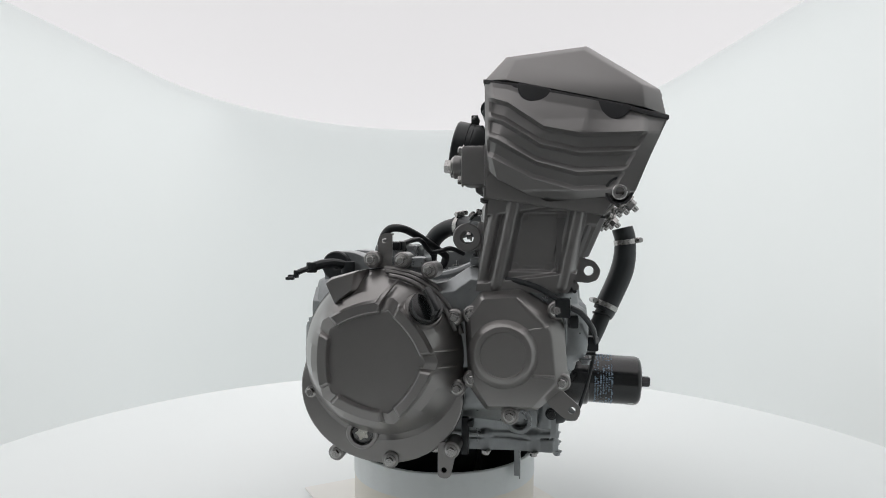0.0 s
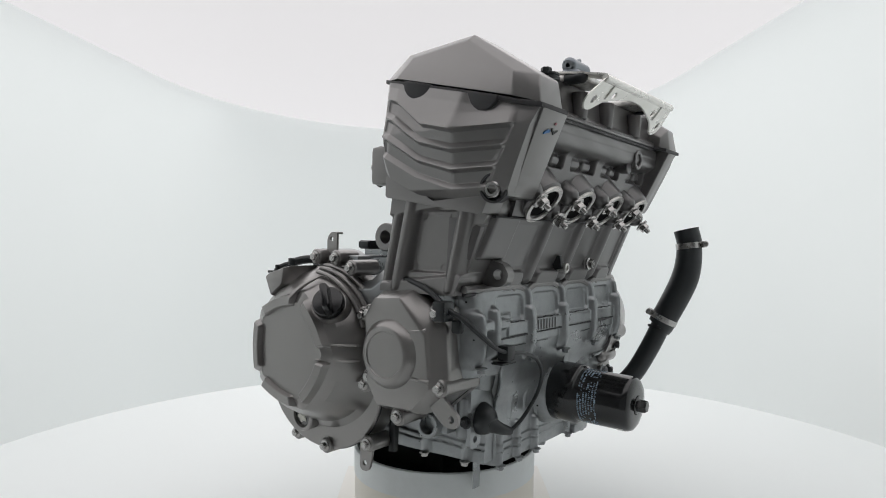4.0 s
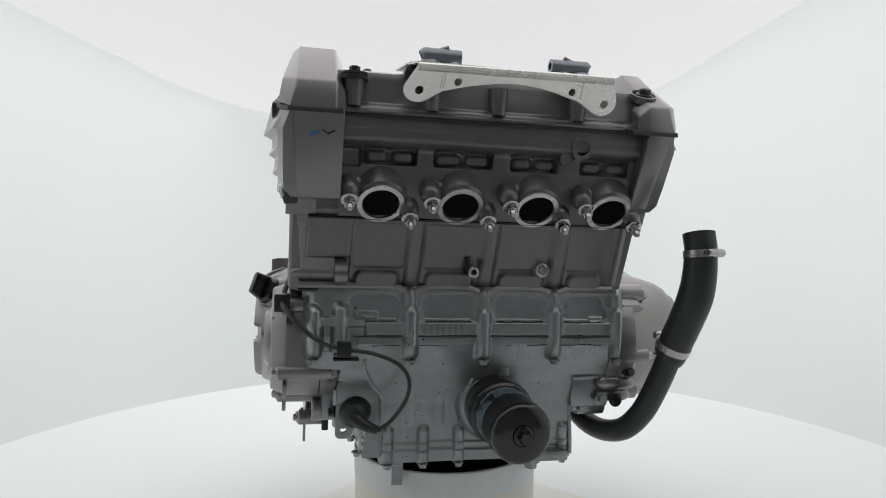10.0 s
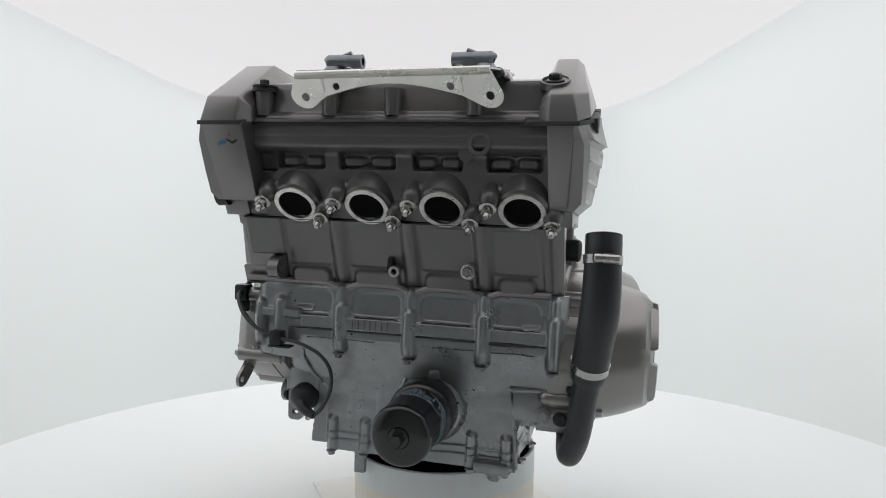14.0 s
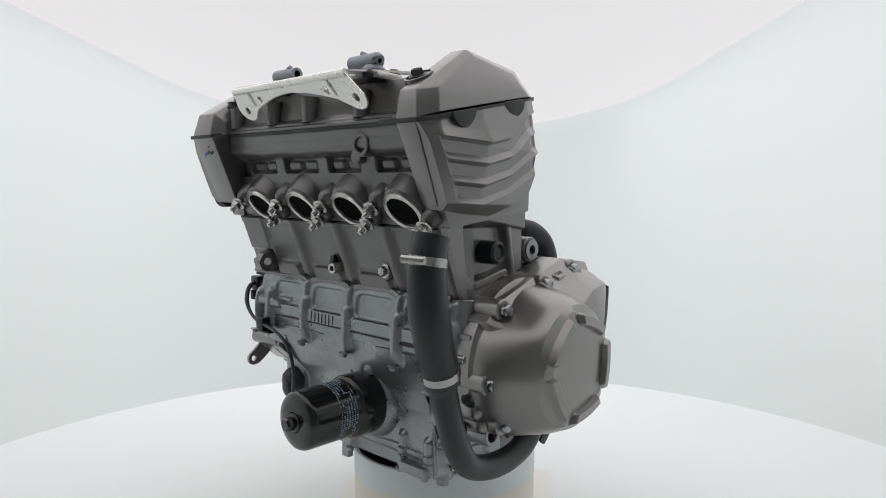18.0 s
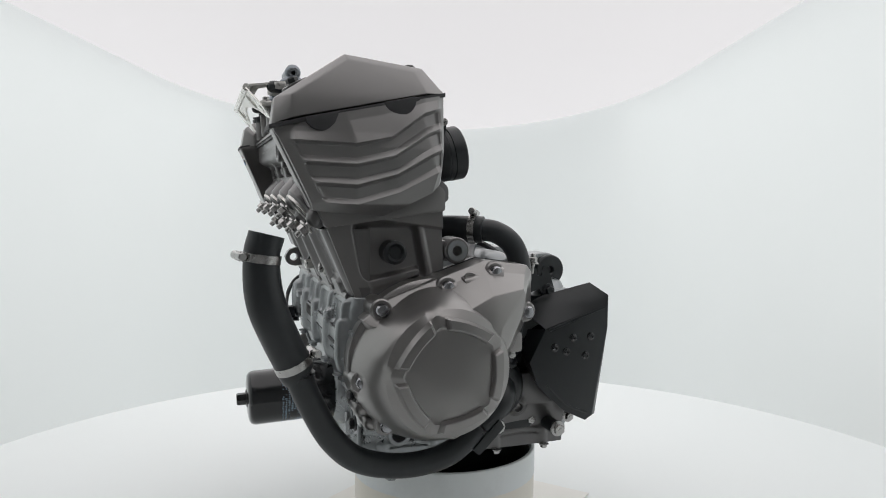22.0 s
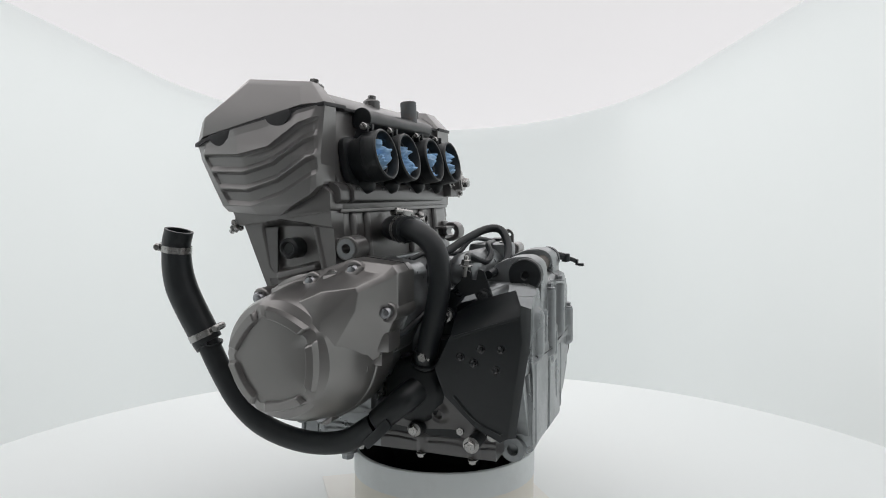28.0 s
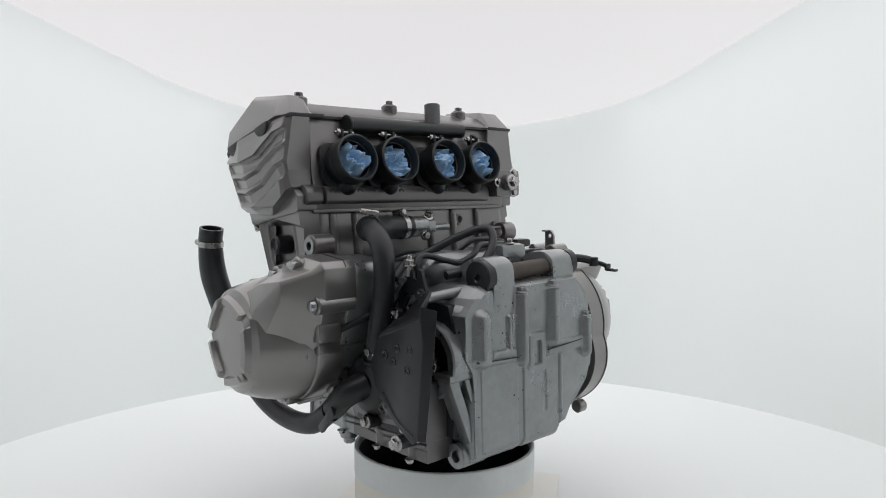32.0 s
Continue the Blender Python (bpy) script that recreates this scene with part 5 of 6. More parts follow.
for y, z, x in ((0.0191, 0.3488, 0.192), (0.0534, 0.3493, 0.190), (-0.0132, 0.3387, 0.200), (-0.042, 0.2893, 0.2085), (-0.0456, 0.2144, 0.2085), (-0.0376, 0.1432, 0.1935), (0.0309, 0.1274, 0.190), (0.098, 0.1273, 0.1735), (0.124, 0.199, 0.185)):
    p = part("bolt_lug", rod((-0.155, y, z), (-x + 0.004, y, z), 0.0092, 24, 0.0015), PAINT, clutch)
    bolt(p, (-x + 0.004, y, z), (-1, 0, 0), 0.0050, "flange", ZINC, "cover_bolt")
part("clutch_tab", plate(rounded([(-0.044, 0.150), (-0.022, 0.150), (-0.022, 0.110), (-0.036, 0.110)], 0.007), [circle(-0.029, 0.119, 0.0032)], -0.1825, -0.1795, "x"), PAINT, clutch, "hanging drilled tab")
part("top_tab", join(block(-0.176, -0.150, 0.034, 0.050, 0.340, 0.3425, 0.001), plate(rounded([(0.034, 0.340), (0.050, 0.340), (0.050, 0.372), (0.044, 0.379), (0.034, 0.379)], 0.004), [circle(0.043, 0.3705, 0.0030)], -0.1705, -0.1675, "x"),
                     block(-0.170, -0.160, 0.034, 0.041, 0.3765, 0.379, 0.001)), PAINT, clutch, "bent cable tab")
part("top_arm", join(block(-0.150, -0.110, 0.005, 0.030, 0.349, 0.352, 0.001), block(-0.175, -0.150, -0.005, 0.030, 0.340, 0.352, 0.003)), CAST, clutch, "small top arm")
arm = part("cable_arm", join(tube([(-0.120, 0.100, 0.338), (-0.128, 0.110, 0.3425), (-0.138, 0.122, 0.3425), (-0.146, 0.133, 0.3395)], 0.0055, 10, 5),
                             moved(block(-0.016, 0.0, -0.0045, 0.0045, -0.001, 0.001, 0.0006), aim((-0.144, 0.130, 0.3400), (-0.45, 0.12, 1.0), 60)),
                             rod((-0.148, 0.136, 0.332), (-0.148, 0.136, 0.344), 0.0062, 16), tube([(-0.148, 0.136, 0.338), (-0.154, 0.144, 0.335), (-0.158, 0.150, 0.332)], 0.0032, 8, 4),
                             block(-0.164, -0.154, 0.1490, 0.1525, 0.3260, 0.3350, 0.001), block(-0.170, -0.163, 0.1510, 0.1600, 0.3240, 0.3275, 0.001), block(-0.158, -0.151, 0.1530, 0.1620, 0.3260, 0.3295, 0.001)), BLACK, engine, "black forked cable arm")
part("arm_bush", rod((-0.120, 0.100, 0.330), (-0.120, 0.100, 0.345), 0.0085, 18), RUBBER, arm, "rubber bush")

# ignition cover
OCT = [(-0.070, 0.317), (-0.112, 0.321), (-0.150, 0.300), (-0.157, 0.285), (-0.162, 0.222), (-0.130, 0.195), (-0.076, 0.193), (-0.058, 0.218), (-0.053, 0.296)]
OCT_IN = [(-0.074, 0.311), (-0.108, 0.314), (-0.142, 0.279), (-0.144, 0.272), (-0.149, 0.226), (-0.126, 0.202), (-0.080, 0.201), (-0.066, 0.222), (-0.061, 0.292)]
part("ignition_gasket", prism([(y * 1.004, z * 1.004 - 0.001) for y, z in OCT], -0.168, -0.1695), GASKET, engine, "black cover gasket")
ignition = part("ignition_cover", loft([at_x(OCT, -0.150), at_x(OCT, -0.205), at_x(OCT_IN, -0.2225)], 0.003), PAINT, engine, "bronze-grey eight-sided ignition cover")
part("disc", moved(lathe([(0.0385, -0.004), (0.0375, 0.001), (0.0310, 0.0080), (0.0298, 0.0088), (0.0250, 0.009), (0.0242, 0.0078), (0.010, 0.0083)], 48), aim((-0.2215, -0.0955, 0.2552), (-1, 0, 0)) @ Matrix.Diagonal((0.95, 0.95, 1.0, 1))),
     PAINT, ignition, "raised round boss")
part("level_rib", loft([[(-0.2215, -0.125, 0.232), (-0.2215, -0.148, 0.230), (-0.2215, -0.148, 0.236), (-0.2215, -0.125, 0.236)], [(-0.2245, -0.127, 0.2335), (-0.2235, -0.147, 0.2325), (-0.2235, -0.147, 0.2345), (-0.2245, -0.127, 0.2350)]], 0.0006), PAINT, ignition)
part("level_rib", band([(-0.2222, -0.1185, 0.2803), (-0.2216, -0.130, 0.2820), (-0.2196, -0.141, 0.2836)], [0.0006, 0.0016, 0.0020], 6), PAINT, ignition, "slanted cast crease")
for y, z in ((-0.149, 0.3005), (-0.1545, 0.227), (-0.102, 0.190), (-0.0625, 0.227), (-0.0615, 0.294)):
    p = part("bolt_lug", rod((-0.155, y, z), (-0.215, y, z), 0.0094, 24, 0.0015), PAINT, ignition)
    bolt(p, (-0.215, y, z), (-1, 0, 0), 0.0050, "flange", ZINC, "cover_bolt")
part("slanted_tab", plate(rounded([(-0.150, 0.222), (-0.138, 0.205), (-0.158, 0.188), (-0.172, 0.188), (-0.175, 0.200)], 0.006), [circle(-0.1655, 0.197, 0.0038)], -0.2085, -0.2045, "x"), PAINT, ignition, "slanted drilled tab")
part("side_boss", join(ringed((-0.14, -0.110, 0.1745), (-1, 0, 0), 0.014, 0.0092, 0.035, 28, 0.03), block(-0.165, -0.12, -0.13, -0.09, 0.165, 0.20, 0.005)), CAST, lower, "drilled side boss")
part("hose_clip", join(block(-0.160, -0.152, -0.053, -0.045, 0.130, 0.172, 0.001), block(-0.166, -0.152, -0.059, -0.053, 0.163, 0.170, 0.001)), BLACK, lower, "black wire clip")

# stator cover (the engine's own left)
ST = (-0.090, 0.260)


def shy(a, r, cut):
    """A round outline drawn in a little toward the upper front bolts."""
    return r - cut * max(0.0, math.cos(a - math.radians(128))) ** 3


stator = part("stator_cover", pentagon_cover(ST, 1, [(lambda a: shy(a, 0.0868, 0.004), 0.165), (lambda a: shy(a, 0.0868, 0.004), 0.1975), (lambda a: shy(a, 0.0860, 0.006), 0.1995), (lambda a: shy(a, 0.0850, 0.010), 0.2010), (lambda a: shy(a, 0.0842, 0.0105), 0.2085),
                                                     (lambda a: shy(a, 0.0818, 0.009), 0.217), (lambda a: shy(a, 0.0778, 0.007), 0.231), (lambda a: shy(a, 0.0728, 0.004), 0.246), (lambda a: 0.0670, 0.259), (lambda a: 0.0638, 0.2655)],
                                             0.2705, 0.2795, 0.0485, math.radians(33)), PAINT, engine,
              "bronze-grey round stator cover with a pentagon face", 22)
WING = [(-0.163, 0.305), (-0.135, 0.327), (-0.077, 0.348), (-0.030, 0.364), (0.020, 0.358), (0.026, 0.350), (0.026, 0.312), (0.002, 0.258), (-0.028, 0.236), (-0.046, 0.195), (-0.09, 0.183)]
W_MID = [(-0.155, 0.300), (-0.130, 0.319), (-0.077, 0.339), (-0.033, 0.354), (0.013, 0.349), (0.018, 0.343), (0.017, 0.313), (-0.004, 0.263), (-0.033, 0.243), (-0.050, 0.203), (-0.09, 0.19)]
W_TOP = [(-0.120, 0.302), (-0.110, 0.310), (-0.075, 0.318), (-0.040, 0.333), (-0.004, 0.338), (-0.001, 0.332), (-0.004, 0.313), (-0.022, 0.28), (-0.045, 0.255), (-0.06, 0.235), (-0.09, 0.225)]
W_X = [0.262, 0.262, 0.262, 0.255, 0.249, 0.249, 0.250, 0.257, 0.263, 0.264, 0.264]
W_FOLD = [(lerp(y, -0.050, 0.7), lerp(z, 0.288, 0.7)) for y, z in W_TOP]
part("rear_wing", loft([at_x(WING, 0.165), at_x(WING, 0.208), at_x(W_MID, 0.2165), [(x, y, z) for x, (y, z) in zip(W_X, W_TOP)], at_x(W_FOLD, 0.2675)], 0.0022), PAINT, stator, "faceted rear wing")
for y, z, l in ((-0.0755, 0.3405, 0.020), (-0.022, 0.3545, 0.016), (-0.050, 0.347, 0.012)):
    part("bolt_scoop", loft([[(0.205, y - 0.011, z + 0.003), (0.205, y + 0.011, z + 0.006), (0.205, y + 0.011, z - 0.010), (0.205, y - 0.011, z - 0.010)],
                             [(0.2225, y - 0.009, z - 0.001), (0.2225, y + 0.009, z + 0.002), (0.228, y + 0.006, z - 0.010), (0.228, y - 0.006, z - 0.011)]], 0.002), PAINT, stator, "scooped bolt pocket")
part("cover_gasket", prism([(y * 1.003 - 0.0005, z + (0.0008 if z > 0.27 else -0.0008)) for y, z in WING], 0.1775, 0.179), GASKET, stator, "black cover gasket")
for y, z in ((-0.1455, 0.317), (-0.0755, 0.338), (-0.022, 0.352), (0.0165, 0.308), (-0.0195, 0.246), (-0.066, 0.186), (-0.140, 0.198), (-0.165, 0.245)):
    p = part("bolt_lug", rod((0.165, y, z), (0.2165, y, z), 0.0112, 24, 0.0015), PAINT, stator)
    bolt(p, (0.217, y, z), (1, 0, 0), 0.0068, "dome", DARK_STEEL, "cover_bolt")
for y, z in ((-0.050, 0.345),):
    part("dimple", moved(lathe([(0.008, 0), (0.007, 0.002), (0.004, 0.001)], 20), aim((0.2165, y, z), (1, 0, 0.1))), PAINT, stator)
part("wire_outlet", join(block(0.180, 0.212, -0.004, 0.016, 0.262, 0.285, 0.005), block(0.175, 0.205, -0.012, 0.004, 0.245, 0.264, 0.004)), PAINT, stator, "boxed wire outlet")
part("rear_shoulder", prism(rounded([(-0.03, 0.361), (0.016, 0.354), (0.024, 0.345), (0.024, 0.30), (0.0, 0.25), (-0.03, 0.25)], 0.008), 0.12, 0.176, 0.006), CAST, case, "rounded case shoulder")
part("oil_drain_cup", ringed((0.15, -0.116, 0.1745), (1, 0, 0), 0.013, 0.008, 0.035, 28, 0.02), CAST, lower, "drilled boss")
part("left_boss", rod((0.14, -0.087, 0.176), (0.188, -0.087, 0.176), 0.011, 24, 0.002), CAST, lower)
for y, z in ((-0.160, 0.212), (-0.150, 0.196)):
    part("left_knob", capsule((0.165, y, z), (0.195, y, z), 0.0095), PAINT, lower, "rounded bolt knob")
for x, z in ((0.180, 0.288), (0.188, 0.262)):
    set_front(part("side_rib", block(0.165, 0.190, -0.194, -0.17, z, z + 0.006, 0.002), CAST, case))

# water pump and the black side of the case
pump = part("water_pump", join(prism(rounded([(-0.006, 0.150), (-0.012, 0.19), (-0.004, 0.235), (0.025, 0.262), (0.058, 0.264), (0.073, 0.24), (0.072, 0.17), (0.05, 0.148)], 0.012), 0.075, 0.128, 0.005),
                               moved(lathe([(0.040, 0), (0.039, 0.016), (0.033, 0.024), (0.031, 0.026), (0.014, 0.031)], 40), aim((0.126, 0.014, 0.203), (1, 0, 0)))), BLACK, engine, "black water pump")
part("pump_ring", moved(lathe([(0.0435, 0), (0.0435, 0.006), (0.040, 0.007)], 40), aim((0.127, 0.014, 0.203), (1, 0, 0))), GLOSS, pump, "black flange ring")
part("pump_outlet", join(tube([(0.135, 0.024, 0.226), (0.140, 0.027, 0.238), (0.142, 0.029, 0.252)], 0.0135, 18, 5), rod((0.1395, 0.027, 0.236), (0.141, 0.028, 0.240), 0.017, 20)), BLACK, pump, "black outlet pipe")
part("pump_inlet", tube([(0.150, 0.020, 0.206), (0.168, 0.012, 0.198), (0.174, -0.002, 0.186), (0.175, -0.018, 0.172)], [0.0165, 0.0160, 0.0150, 0.0145], 20, 6), BLACK, pump, "black inlet elbow")
part("inlet_tab", prism(rounded([(-0.032, 0.150), (-0.024, 0.142), (0.006, 0.172), (0.0, 0.182)], 0.003), 0.186, 0.190, 0.001), BLACK, pump)
for loc, r in (((0.150, 0.017, 0.158), 0.0062), ((0.150, 0.030, 0.246), 0.006), ((0.128, 0.050, 0.292), 0.006), ((0.130, 0.062, 0.184), 0.006), ((0.130, 0.069, 0.157), 0.006), ((0.130, -0.022, 0.168), 0.006)):
    part("bolt_post", rod((0.11, loc[1], loc[2]), loc, r * 1.5, 18), BLACK, pump)
    bolt(pump, loc, (1, 0, 0), r, "flange", ZINC)
post = part("long_spacer", rod((0.09, 0.091, 0.152), (0.160, 0.091, 0.152), 0.0085, 18), BLACK, pump, "long black spacer")
bolt(post, (0.160, 0.091, 0.152), (1, 0, 0), 0.0072, "flange", ZINC)
bolt(pump, (0.148, 0.112, 0.162), (1, 0, 0), 0.0058, "flange", ZINC)
# black block over the cast side paints the shade and oil there
part("lower_side", block(0.10, 0.1345, -0.030, 0.070, 0.146, 0.186, 0.006), BLACK, sump, "black block for the shade and oil under the pump")
part("side_clip", join(block(0.124, 0.132, 0.030, 0.046, 0.140, 0.160, 0.001), block(0.128, 0.134, 0.032, 0.046, 0.133, 0.137, 0.001)), BLACK, sump, "black wire clip")

# shift bracket
part("shift_bracket", plate([(0.048, 0.290), (0.051, 0.318), (0.066, 0.333), (0.072, 0.346), (0.078, 0.343), (0.079, 0.335), (0.085, 0.334), (0.088, 0.347), (0.094, 0.345), (0.104, 0.316), (0.100, 0.307), (0.088, 0.308), (0.083, 0.318), (0.070, 0.314), (0.060, 0.300), (0.059, 0.288)],
                            [], 0.117, 0.121, "x"), BLACK, engine, "black notched bracket plate")
bolt(engine, (0.121, 0.095, 0.3165), (1, 0, 0), 0.0062, "flange", BLACK)
bolt(engine, (0.121, 0.072, 0.350), (0, 0.1, 1), 0.0052, "stud", ZINC)
part("shift_shaft", rod((0.121, 0.095, 0.312), (0.05, 0.112, 0.320), 0.0062, 18), CAST, engine, "round silver shaft housing")

# sprocket cover: two facets, a folded rear edge
bm = bmesh.new()
MAIN = [(0.0715, 0.274), (0.1495, 0.301), (0.1500, 0.275), (0.1335, 0.166), (0.126, 0.1605), (0.096, 0.175), (0.064, 0.208), (0.053, 0.237)]


def cover_x(y, z):
    return 0.1562 + 0.0312 * y + 0.0163 * z


vm = [bm.verts.new((cover_x(y, z), y, z)) for y, z in MAIN]
vt = [bm.verts.new((x, y, z)) for y, z, x in ((0.1495, 0.313, 0.1660), (0.140, 0.326, 0.1440), (0.087, 0.309, 0.1230), (0.059, 0.292, 0.1120))]
bm.faces.new(vm)
bm.faces.new([vm[0], vt[3], vt[2], vt[1], vt[0], vm[1]])
ve = [bm.verts.new((x, y, z)) for y, z, x in ((0.1565, 0.275, 0.1560), (0.1405, 0.166, 0.1580))]
vr = bm.verts.new((0.1520, 0.1560, 0.309))
bm.faces.new([vm[1], vt[0], vr, ve[0], vm[2]])
bm.faces.new([vm[2], ve[0], ve[1], vm[3]])
vf = [bm.verts.new((x, y, z)) for y, z, x in ((0.070, 0.214, 0.130), (0.058, 0.238, 0.130), (0.068, 0.268, 0.125))]
bm.faces.new([vm[6], vm[7], vf[1], vf[0]])
bm.faces.new([vm[7], vm[0], vf[2], vf[1]])
bmesh.ops.recalc_face_normals(bm, faces=bm.faces)
bmesh.ops.solidify(bm, geom=bm.faces[:], thickness=0.003)
soften(bm, 0.0010, 2)
sprocket = part("sprocket_cover", bm, BLACK, engine, "black satin sprocket cover plate")
part("cover_ridge", band([(cover_x(y, z) + 0.0022, y, z) for y, z in ((0.0735, 0.2745), (0.110, 0.2875), (0.147, 0.3000))], 0.0022, 6), BLACK, sprocket, "pressed ridge")
part("cover_ridge", band([(cover_x(y, z) + 0.0022, y, z) for y, z in ((0.072, 0.2080), (0.098, 0.1830), (0.128, 0.1700))], 0.0020, 6), BLACK, sprocket, "pressed ridge")
for y, z in ((0.081, 0.2534), (0.1053, 0.2642), (0.1287, 0.2651), (0.0969, 0.2478), (0.1225, 0.2420)):
    part("dimple", moved(lathe([(0.0052, -0.001), (0.0050, 0.0006), (0.0036, 0.0012), (0.0014, -0.0004)], 16), aim((cover_x(y, z) + 0.0034, y, z), (1, -0.03, 0.0))), GLOSS, sprocket)

# oil filter ------------------------------------------------------------------------
FX, FZ, FILTER_DIP = 0.0305, 0.1868, -0.035
oil_filter = part("oil_filter", moved(lathe([(0.0355, -0.010), (0.0365, -0.006), (0.0365, 0.022), (0.0350, 0.0245), (0.0328, 0.0255), (0.0325, 0.026), (0.0325, 0.084), (0.0320, 0.0875), (0.0305, 0.0905), (0.0275, 0.0925), (0.020, 0.0938), (0.0115, 0.0940), (0.0105, 0.0925), (0.004, 0.0925)], 56),
                                   aim((FX, -0.170, FZ), (0, -1, FILTER_DIP))), GLOSS, engine, "glossy black oil filter")
part("filter_nut", moved(join(hexagon(0.0075, 0, 0.0145, 0.002), lathe([(0.0105, 0), (0.0105, 0.003), (0.009, 0.004)], 24)), aim((FX, -0.2615, FZ - 0.0032), (0, -1, FILTER_DIP))), GLOSS, oil_filter, "black hexagon nut")


def print_bar(a, width, y0, y1):
    """A thin curved bar of print on the filter's skin; a in degrees about its axis."""
    rows = []
    for y in (y0, y1):
        rows.append([(FX + 0.0327 * math.cos(math.radians(d)), y, FZ - FILTER_DIP * (y + 0.170) + 0.0327 * math.sin(math.radians(d))) for d in (a - width / 2, a - width / 4, a, a + width / 4, a + width / 2)])
    bm = bmesh.new()
    skin(bm, rows, False, False)
    return bm


rng = random.Random(5)
for k in range(7):
    bms = []
    for d in range(-30, 330, 4):
        if math.sin(d * 0.07 + 0.5 * k) + rng.uniform(-1, 1) > -0.75:
            y = -0.2015 - 0.0036 * k
            bms.append(print_bar(d, rng.uniform(1.2, 3.6), y, y - rng.uniform(0.0010, 0.0028)))
    tagged(part("print", join(*bms), PRINT, oil_filter, "pale blue printed bars round the filter"), kind="stuff")
part("print_band", print_bar(200, 60, -0.2235, -0.2242), PRINT, oil_filter, "pale printed line")
part("bare_patch", print_bar(248, 26, -0.2460, -0.2540), surface("scuffed_metal", (0.6, 0.6, 0.58), 0.6, 0.5), oil_filter, "scuffed bare patch")

# oil pressure switch and its lead
boot = part("switch_boot", moved(join(lathe([(0.017, 0), (0.0175, 0.010), (0.016, 0.020), (0.012, 0.026), (0.006, 0.029)], 28)), aim((-0.1255, -0.138, 0.183), (-0.25, -0.93, -0.25))), RUBBER, engine, "black rubber switch boot")
part("boot_tail", tube([(-0.130, -0.158, 0.177), (-0.119, -0.168, 0.170), (-0.105, -0.172, 0.165)], [0.010, 0.0065, 0.0045], 14, 5), RUBBER, boot)
part("lead", tube([(-0.105, -0.172, 0.165), (-0.091, -0.180, 0.179), (-0.0775, -0.1890, 0.204), (-0.0765, -0.1940, 0.227), (-0.090, -0.1950, 0.244), (-0.116, -0.1945, 0.2545), (-0.146, -0.1924, 0.2585), (-0.170, -0.191, 0.266),
                   (-0.191, -0.186, 0.281), (-0.206, -0.174, 0.297), (-0.211, -0.160, 0.305), (-0.206, -0.132, 0.3220), (-0.200, -0.10, 0.330), (-0.19, -0.07, 0.325)],
                  [0.0022] * 8 + [0.003] * 6, 10, 6), RUBBER, boot, "thin black lead")
part("lead_clip", join(block(-0.1535, -0.1385, -0.1955, -0.1830, 0.250, 0.266, 0.002), block(-0.157, -0.130, -0.192, -0.178, 0.246, 0.2485, 0.0008)), BLACK, boot, "black clip on a steel tab")
part("lead_plug", join(block(-0.2200, -0.2030, -0.1630, -0.1470, 0.293, 0.313, 0.003), block(-0.2065, -0.198, -0.172, -0.161, 0.281, 0.295, 0.003)), BLACK, boot, "black lead plug")
bolt(case, (-0.210, -0.156, 0.304), (-0.8, -0.6, 0), 0.005, "flange", ZINC)

# coolant hoses ------------------------------------------------------------------------
HOSE = [(0.220, -0.2575, 0.394), (0.2205, -0.2625, 0.370), (0.2195, -0.2575, 0.325), (0.2115, -0.2315, 0.265), (0.206, -0.213, 0.221), (0.200, -0.191, 0.182),
        (0.192, -0.160, 0.154), (0.186, -0.11, 0.1405), (0.181, -0.06, 0.145), (0.176, -0.022, 0.168)]
lower_hose = part("lower_hose", tube(HOSE[:4] + [(0.2105, -0.2280, 0.258)], [0.0168, 0.0168, 0.0185, 0.0180, 0.0172], 28, 8, 0.003), RUBBER, engine, "black rubber coolant hose, upper length")
part("hose_pipe", tube([(0.2120, -0.2330, 0.268)] + HOSE[4:], [0.0134] * 7, 26, 8), RUBBER, lower_hose, "black lower length")


def hose_clamp(parent, loc, way, r, width, screw):
    m = aim(loc, way)
    c = part("hose_clamp", moved(lathe([(r, -width / 2), (r + 0.0009, -width / 2), (r + 0.0009, width / 2), (r, width / 2), (r, -width / 2)], 36, False), m), ZINC, parent, "bright worm-drive hose clamp")
    s = math.radians(screw)
    spot = m @ Vector(((r + 0.004) * math.cos(s), (r + 0.004) * math.sin(s), 0))
    out = (m.to_3x3() @ Vector((math.cos(s), math.sin(s), 0))).normalized()
    along = (m.to_3x3() @ Vector((-math.sin(s), math.cos(s), 0))).normalized()
    part("clamp_housing", join(moved(prism([(-0.006, -width * 0.55), (0.006, -width * 0.55), (0.006, width * 0.55), (-0.006, width * 0.55)], -0.0032, 0.0032, 0.0008, "z"), Matrix.Translation(spot - out * 0.001) @ m.to_quaternion().to_matrix().to_4x4() @ pose(0, 0, 0, 0, 0, screw - 90) @ pose(0, 0, 0, 90, 0, 0)),
                               rod(spot - along * 0.009, spot + along * 0.014, 0.0042, 14)), ZINC, c)
    return c


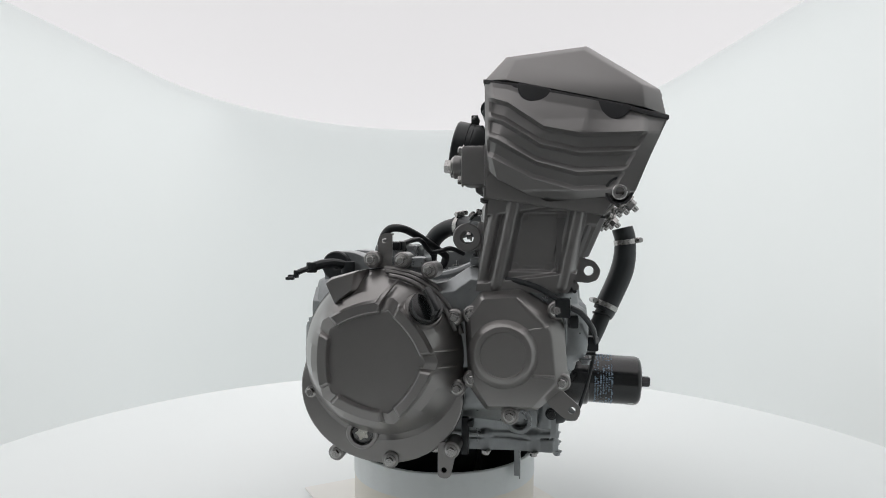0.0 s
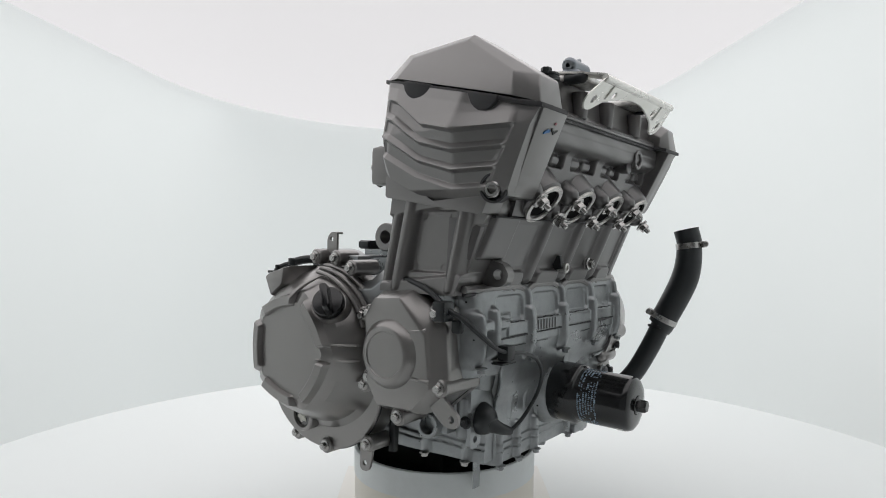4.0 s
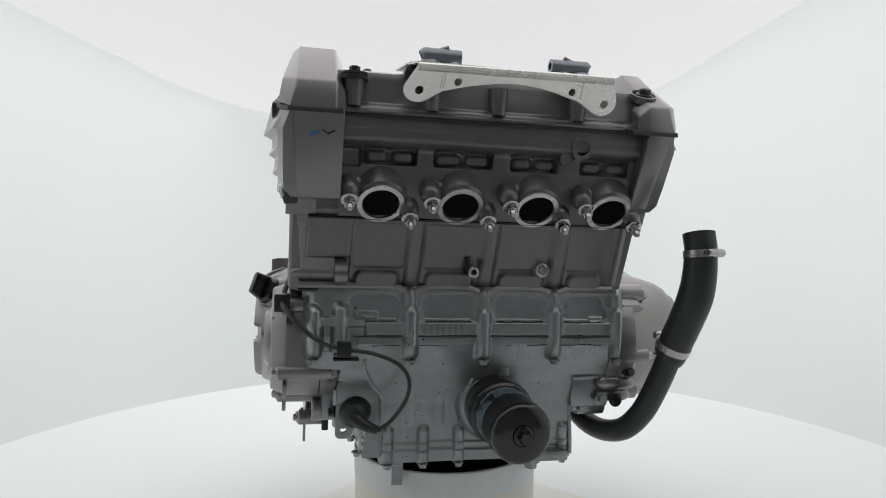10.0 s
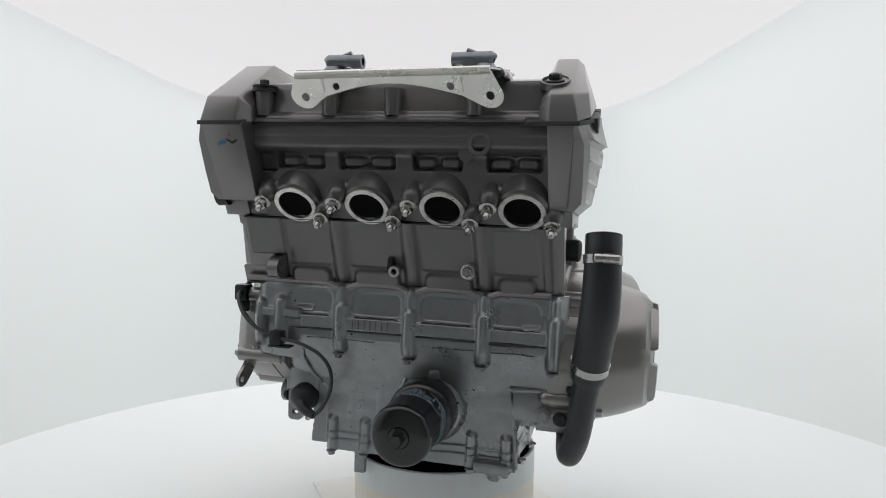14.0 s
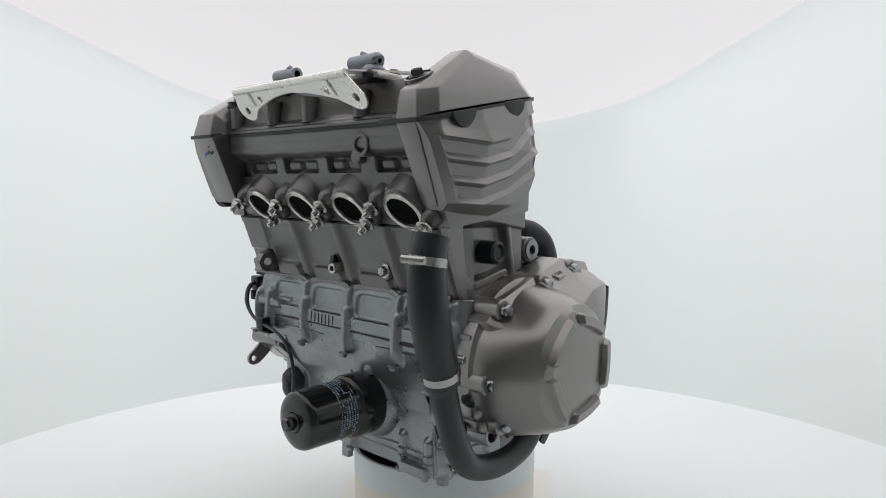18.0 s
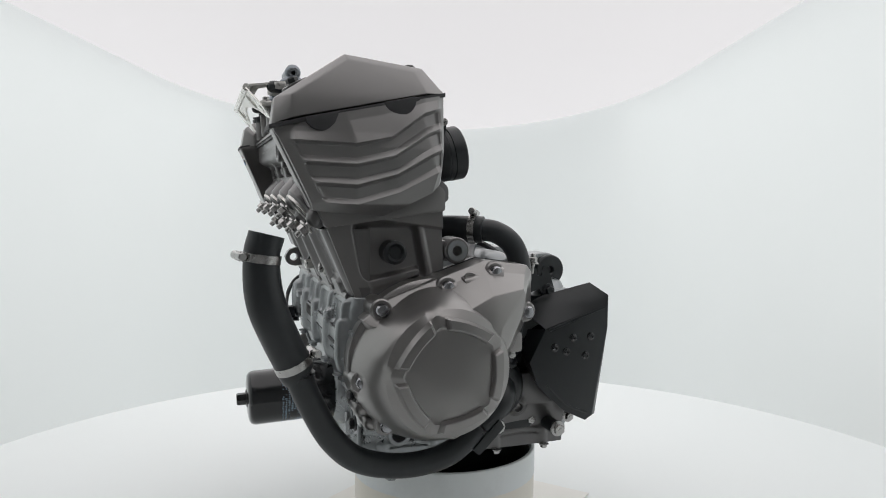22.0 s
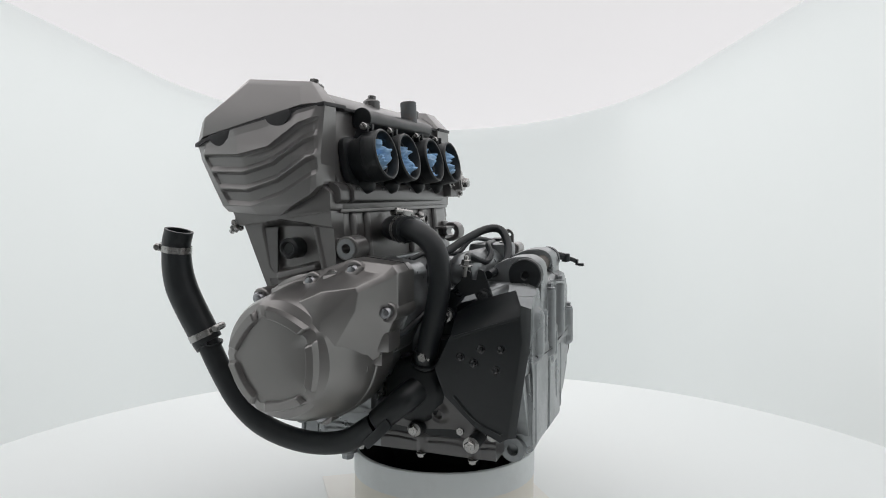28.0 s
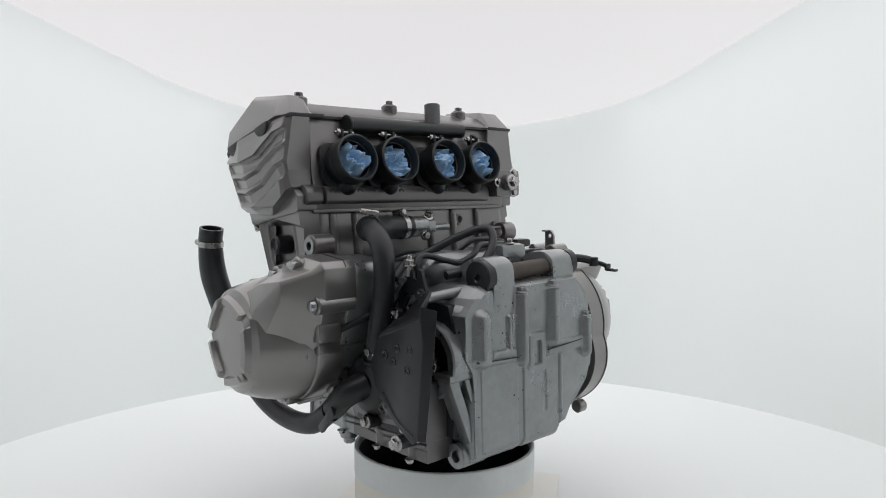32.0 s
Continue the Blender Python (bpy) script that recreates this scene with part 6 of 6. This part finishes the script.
hose_clamp(lower_hose, (0.2203, -0.2622, 0.3715), (0.01, -0.14, -1), 0.0171, 0.0080, 78)
hose_clamp(lower_hose, (0.2120, -0.2325, 0.2680), (-0.13, 0.40, -0.9), 0.0182, 0.0080, 95)
upper_hose = part("upper_hose", join(tube([(0.028, -0.046, 0.3905), (0.070, -0.042, 0.3915), (0.102, -0.026, 0.3925), (0.122, -0.006, 0.3925), (0.128, 0.002, 0.3925)], 0.0160, 24, 6)), RUBBER, engine, "black rubber coolant elbow")
part("hose_pipe", tube([(0.122, -0.004, 0.3925), (0.131, 0.016, 0.390), (0.1355, 0.036, 0.376), (0.138, 0.046, 0.350), (0.140, 0.045, 0.315), (0.141, 0.036, 0.275), (0.142, 0.030, 0.246)], 0.0132, 22, 8), RUBBER, upper_hose, "black curved length")
hose_clamp(upper_hose, (0.1205, -0.0075, 0.3925), (0.62, 0.78, 0), 0.0163, 0.008, 80)
hose_clamp(upper_hose, (0.040, -0.0455, 0.3910), (1, 0.06, 0), 0.0163, 0.008, 95)

# wiring over the gearbox
loom = part("wiring_loom", tube([(0.105, 0.020, 0.330), (0.075, 0.010, 0.348), (0.045, 0.020, 0.360), (0.015, 0.040, 0.377), (-0.008, 0.058, 0.387), (-0.012, 0.076, 0.385), (0.000, 0.089, 0.366), (0.022, 0.092, 0.346), (0.050, 0.088, 0.338), (0.075, 0.085, 0.335)], 0.0054, 12, 8), RUBBER, engine,
            "black sleeved wiring loom")
part("loom_branch", tube([(0.085, -0.015, 0.352), (0.06, 0.0, 0.360), (0.03, 0.012, 0.356), (0.0, 0.02, 0.356), (-0.03, 0.03, 0.372), (-0.085, 0.044, 0.3655)], 0.0032, 10, 8), RUBBER, loom)
part("loom_branch", tube([(0.106, 0.072, 0.330), (0.108, 0.070, 0.348), (0.100, 0.067, 0.3585), (0.086, 0.066, 0.3590), (0.062, 0.068, 0.352), (0.040, 0.072, 0.348), (0.015, 0.070, 0.356), (-0.01, 0.058, 0.366), (-0.06, 0.050, 0.3655)], 0.0040, 10, 8), RUBBER, loom)
part("loom_branch", tube([(0.10, 0.03, 0.322), (0.115, 0.026, 0.300), (0.16, 0.018, 0.283), (0.19, 0.008, 0.272)], 0.0042, 10, 6), RUBBER, loom)
part("connector", join(block(-0.108, -0.084, 0.036, 0.056, 0.3585, 0.3695, 0.002), block(-0.112, -0.106, 0.038, 0.054, 0.3600, 0.3680, 0.001)), BLACK, loom, "black plug connector")

# blue paper stuffed into the intakes
RAGS = []


def paper_wad(seed):
    """A crumpled wad: sharp folds over a shallow dome."""
    bm = bmesh.new()
    noise.seed_set(seed)
    n, rows = 40, []
    for i in range(1, 15):
        r = i / 14
        ring = []
        for k in range(n):
            a = 2 * math.pi * k / n
            p = Vector((r * math.cos(a), r * math.sin(a), seed * 3.1))
            fold = 1.7 * abs(noise.noise(p * 1.4)) + 0.55 * abs(noise.noise(p * 3.1)) + 0.12 * noise.noise(p * 7)
            edge = 1 + 0.10 * noise.noise(Vector((math.cos(a) * 2, math.sin(a) * 2, seed)))
            ring.append((0.0228 * r * math.cos(a) * edge, 0.0228 * r * math.sin(a) * edge, 0.025 * fold - 0.009 * r * r))
        rows.append(ring)
    skin(bm, rows, True, False)
    bm.faces.new([v for v in bm.verts[:n]])
    return bm


for i, x in enumerate(INTAKES):
    m = aim(Vector((x, -0.090, 0.470)) + LEAN * 0.043, LEAN, 70 * i)
    rag = part("paper_wipe", paper_wad(i + 3), BLUE, None, "", 30)
    tagged(rag, "crumpled blue paper wipe stuffed in a black intake", "paper wipe", "paper wipes in the intakes")
    rag.matrix_basis = m
    RAGS.append((rag, m))


def motions():
    """All that turns with the table."""
    level = pose(0, 0, EYE[2], 0, TILT, 0) @ pose(0, 0, -EYE[2])
    walk(engine, on_table(level))
    for rag, m in RAGS:
        walk(rag, on_table(level @ m))
    for thing in (turntable, base_board, drum):
        walk(thing, on_table(Matrix.Identity(4)))


motions()
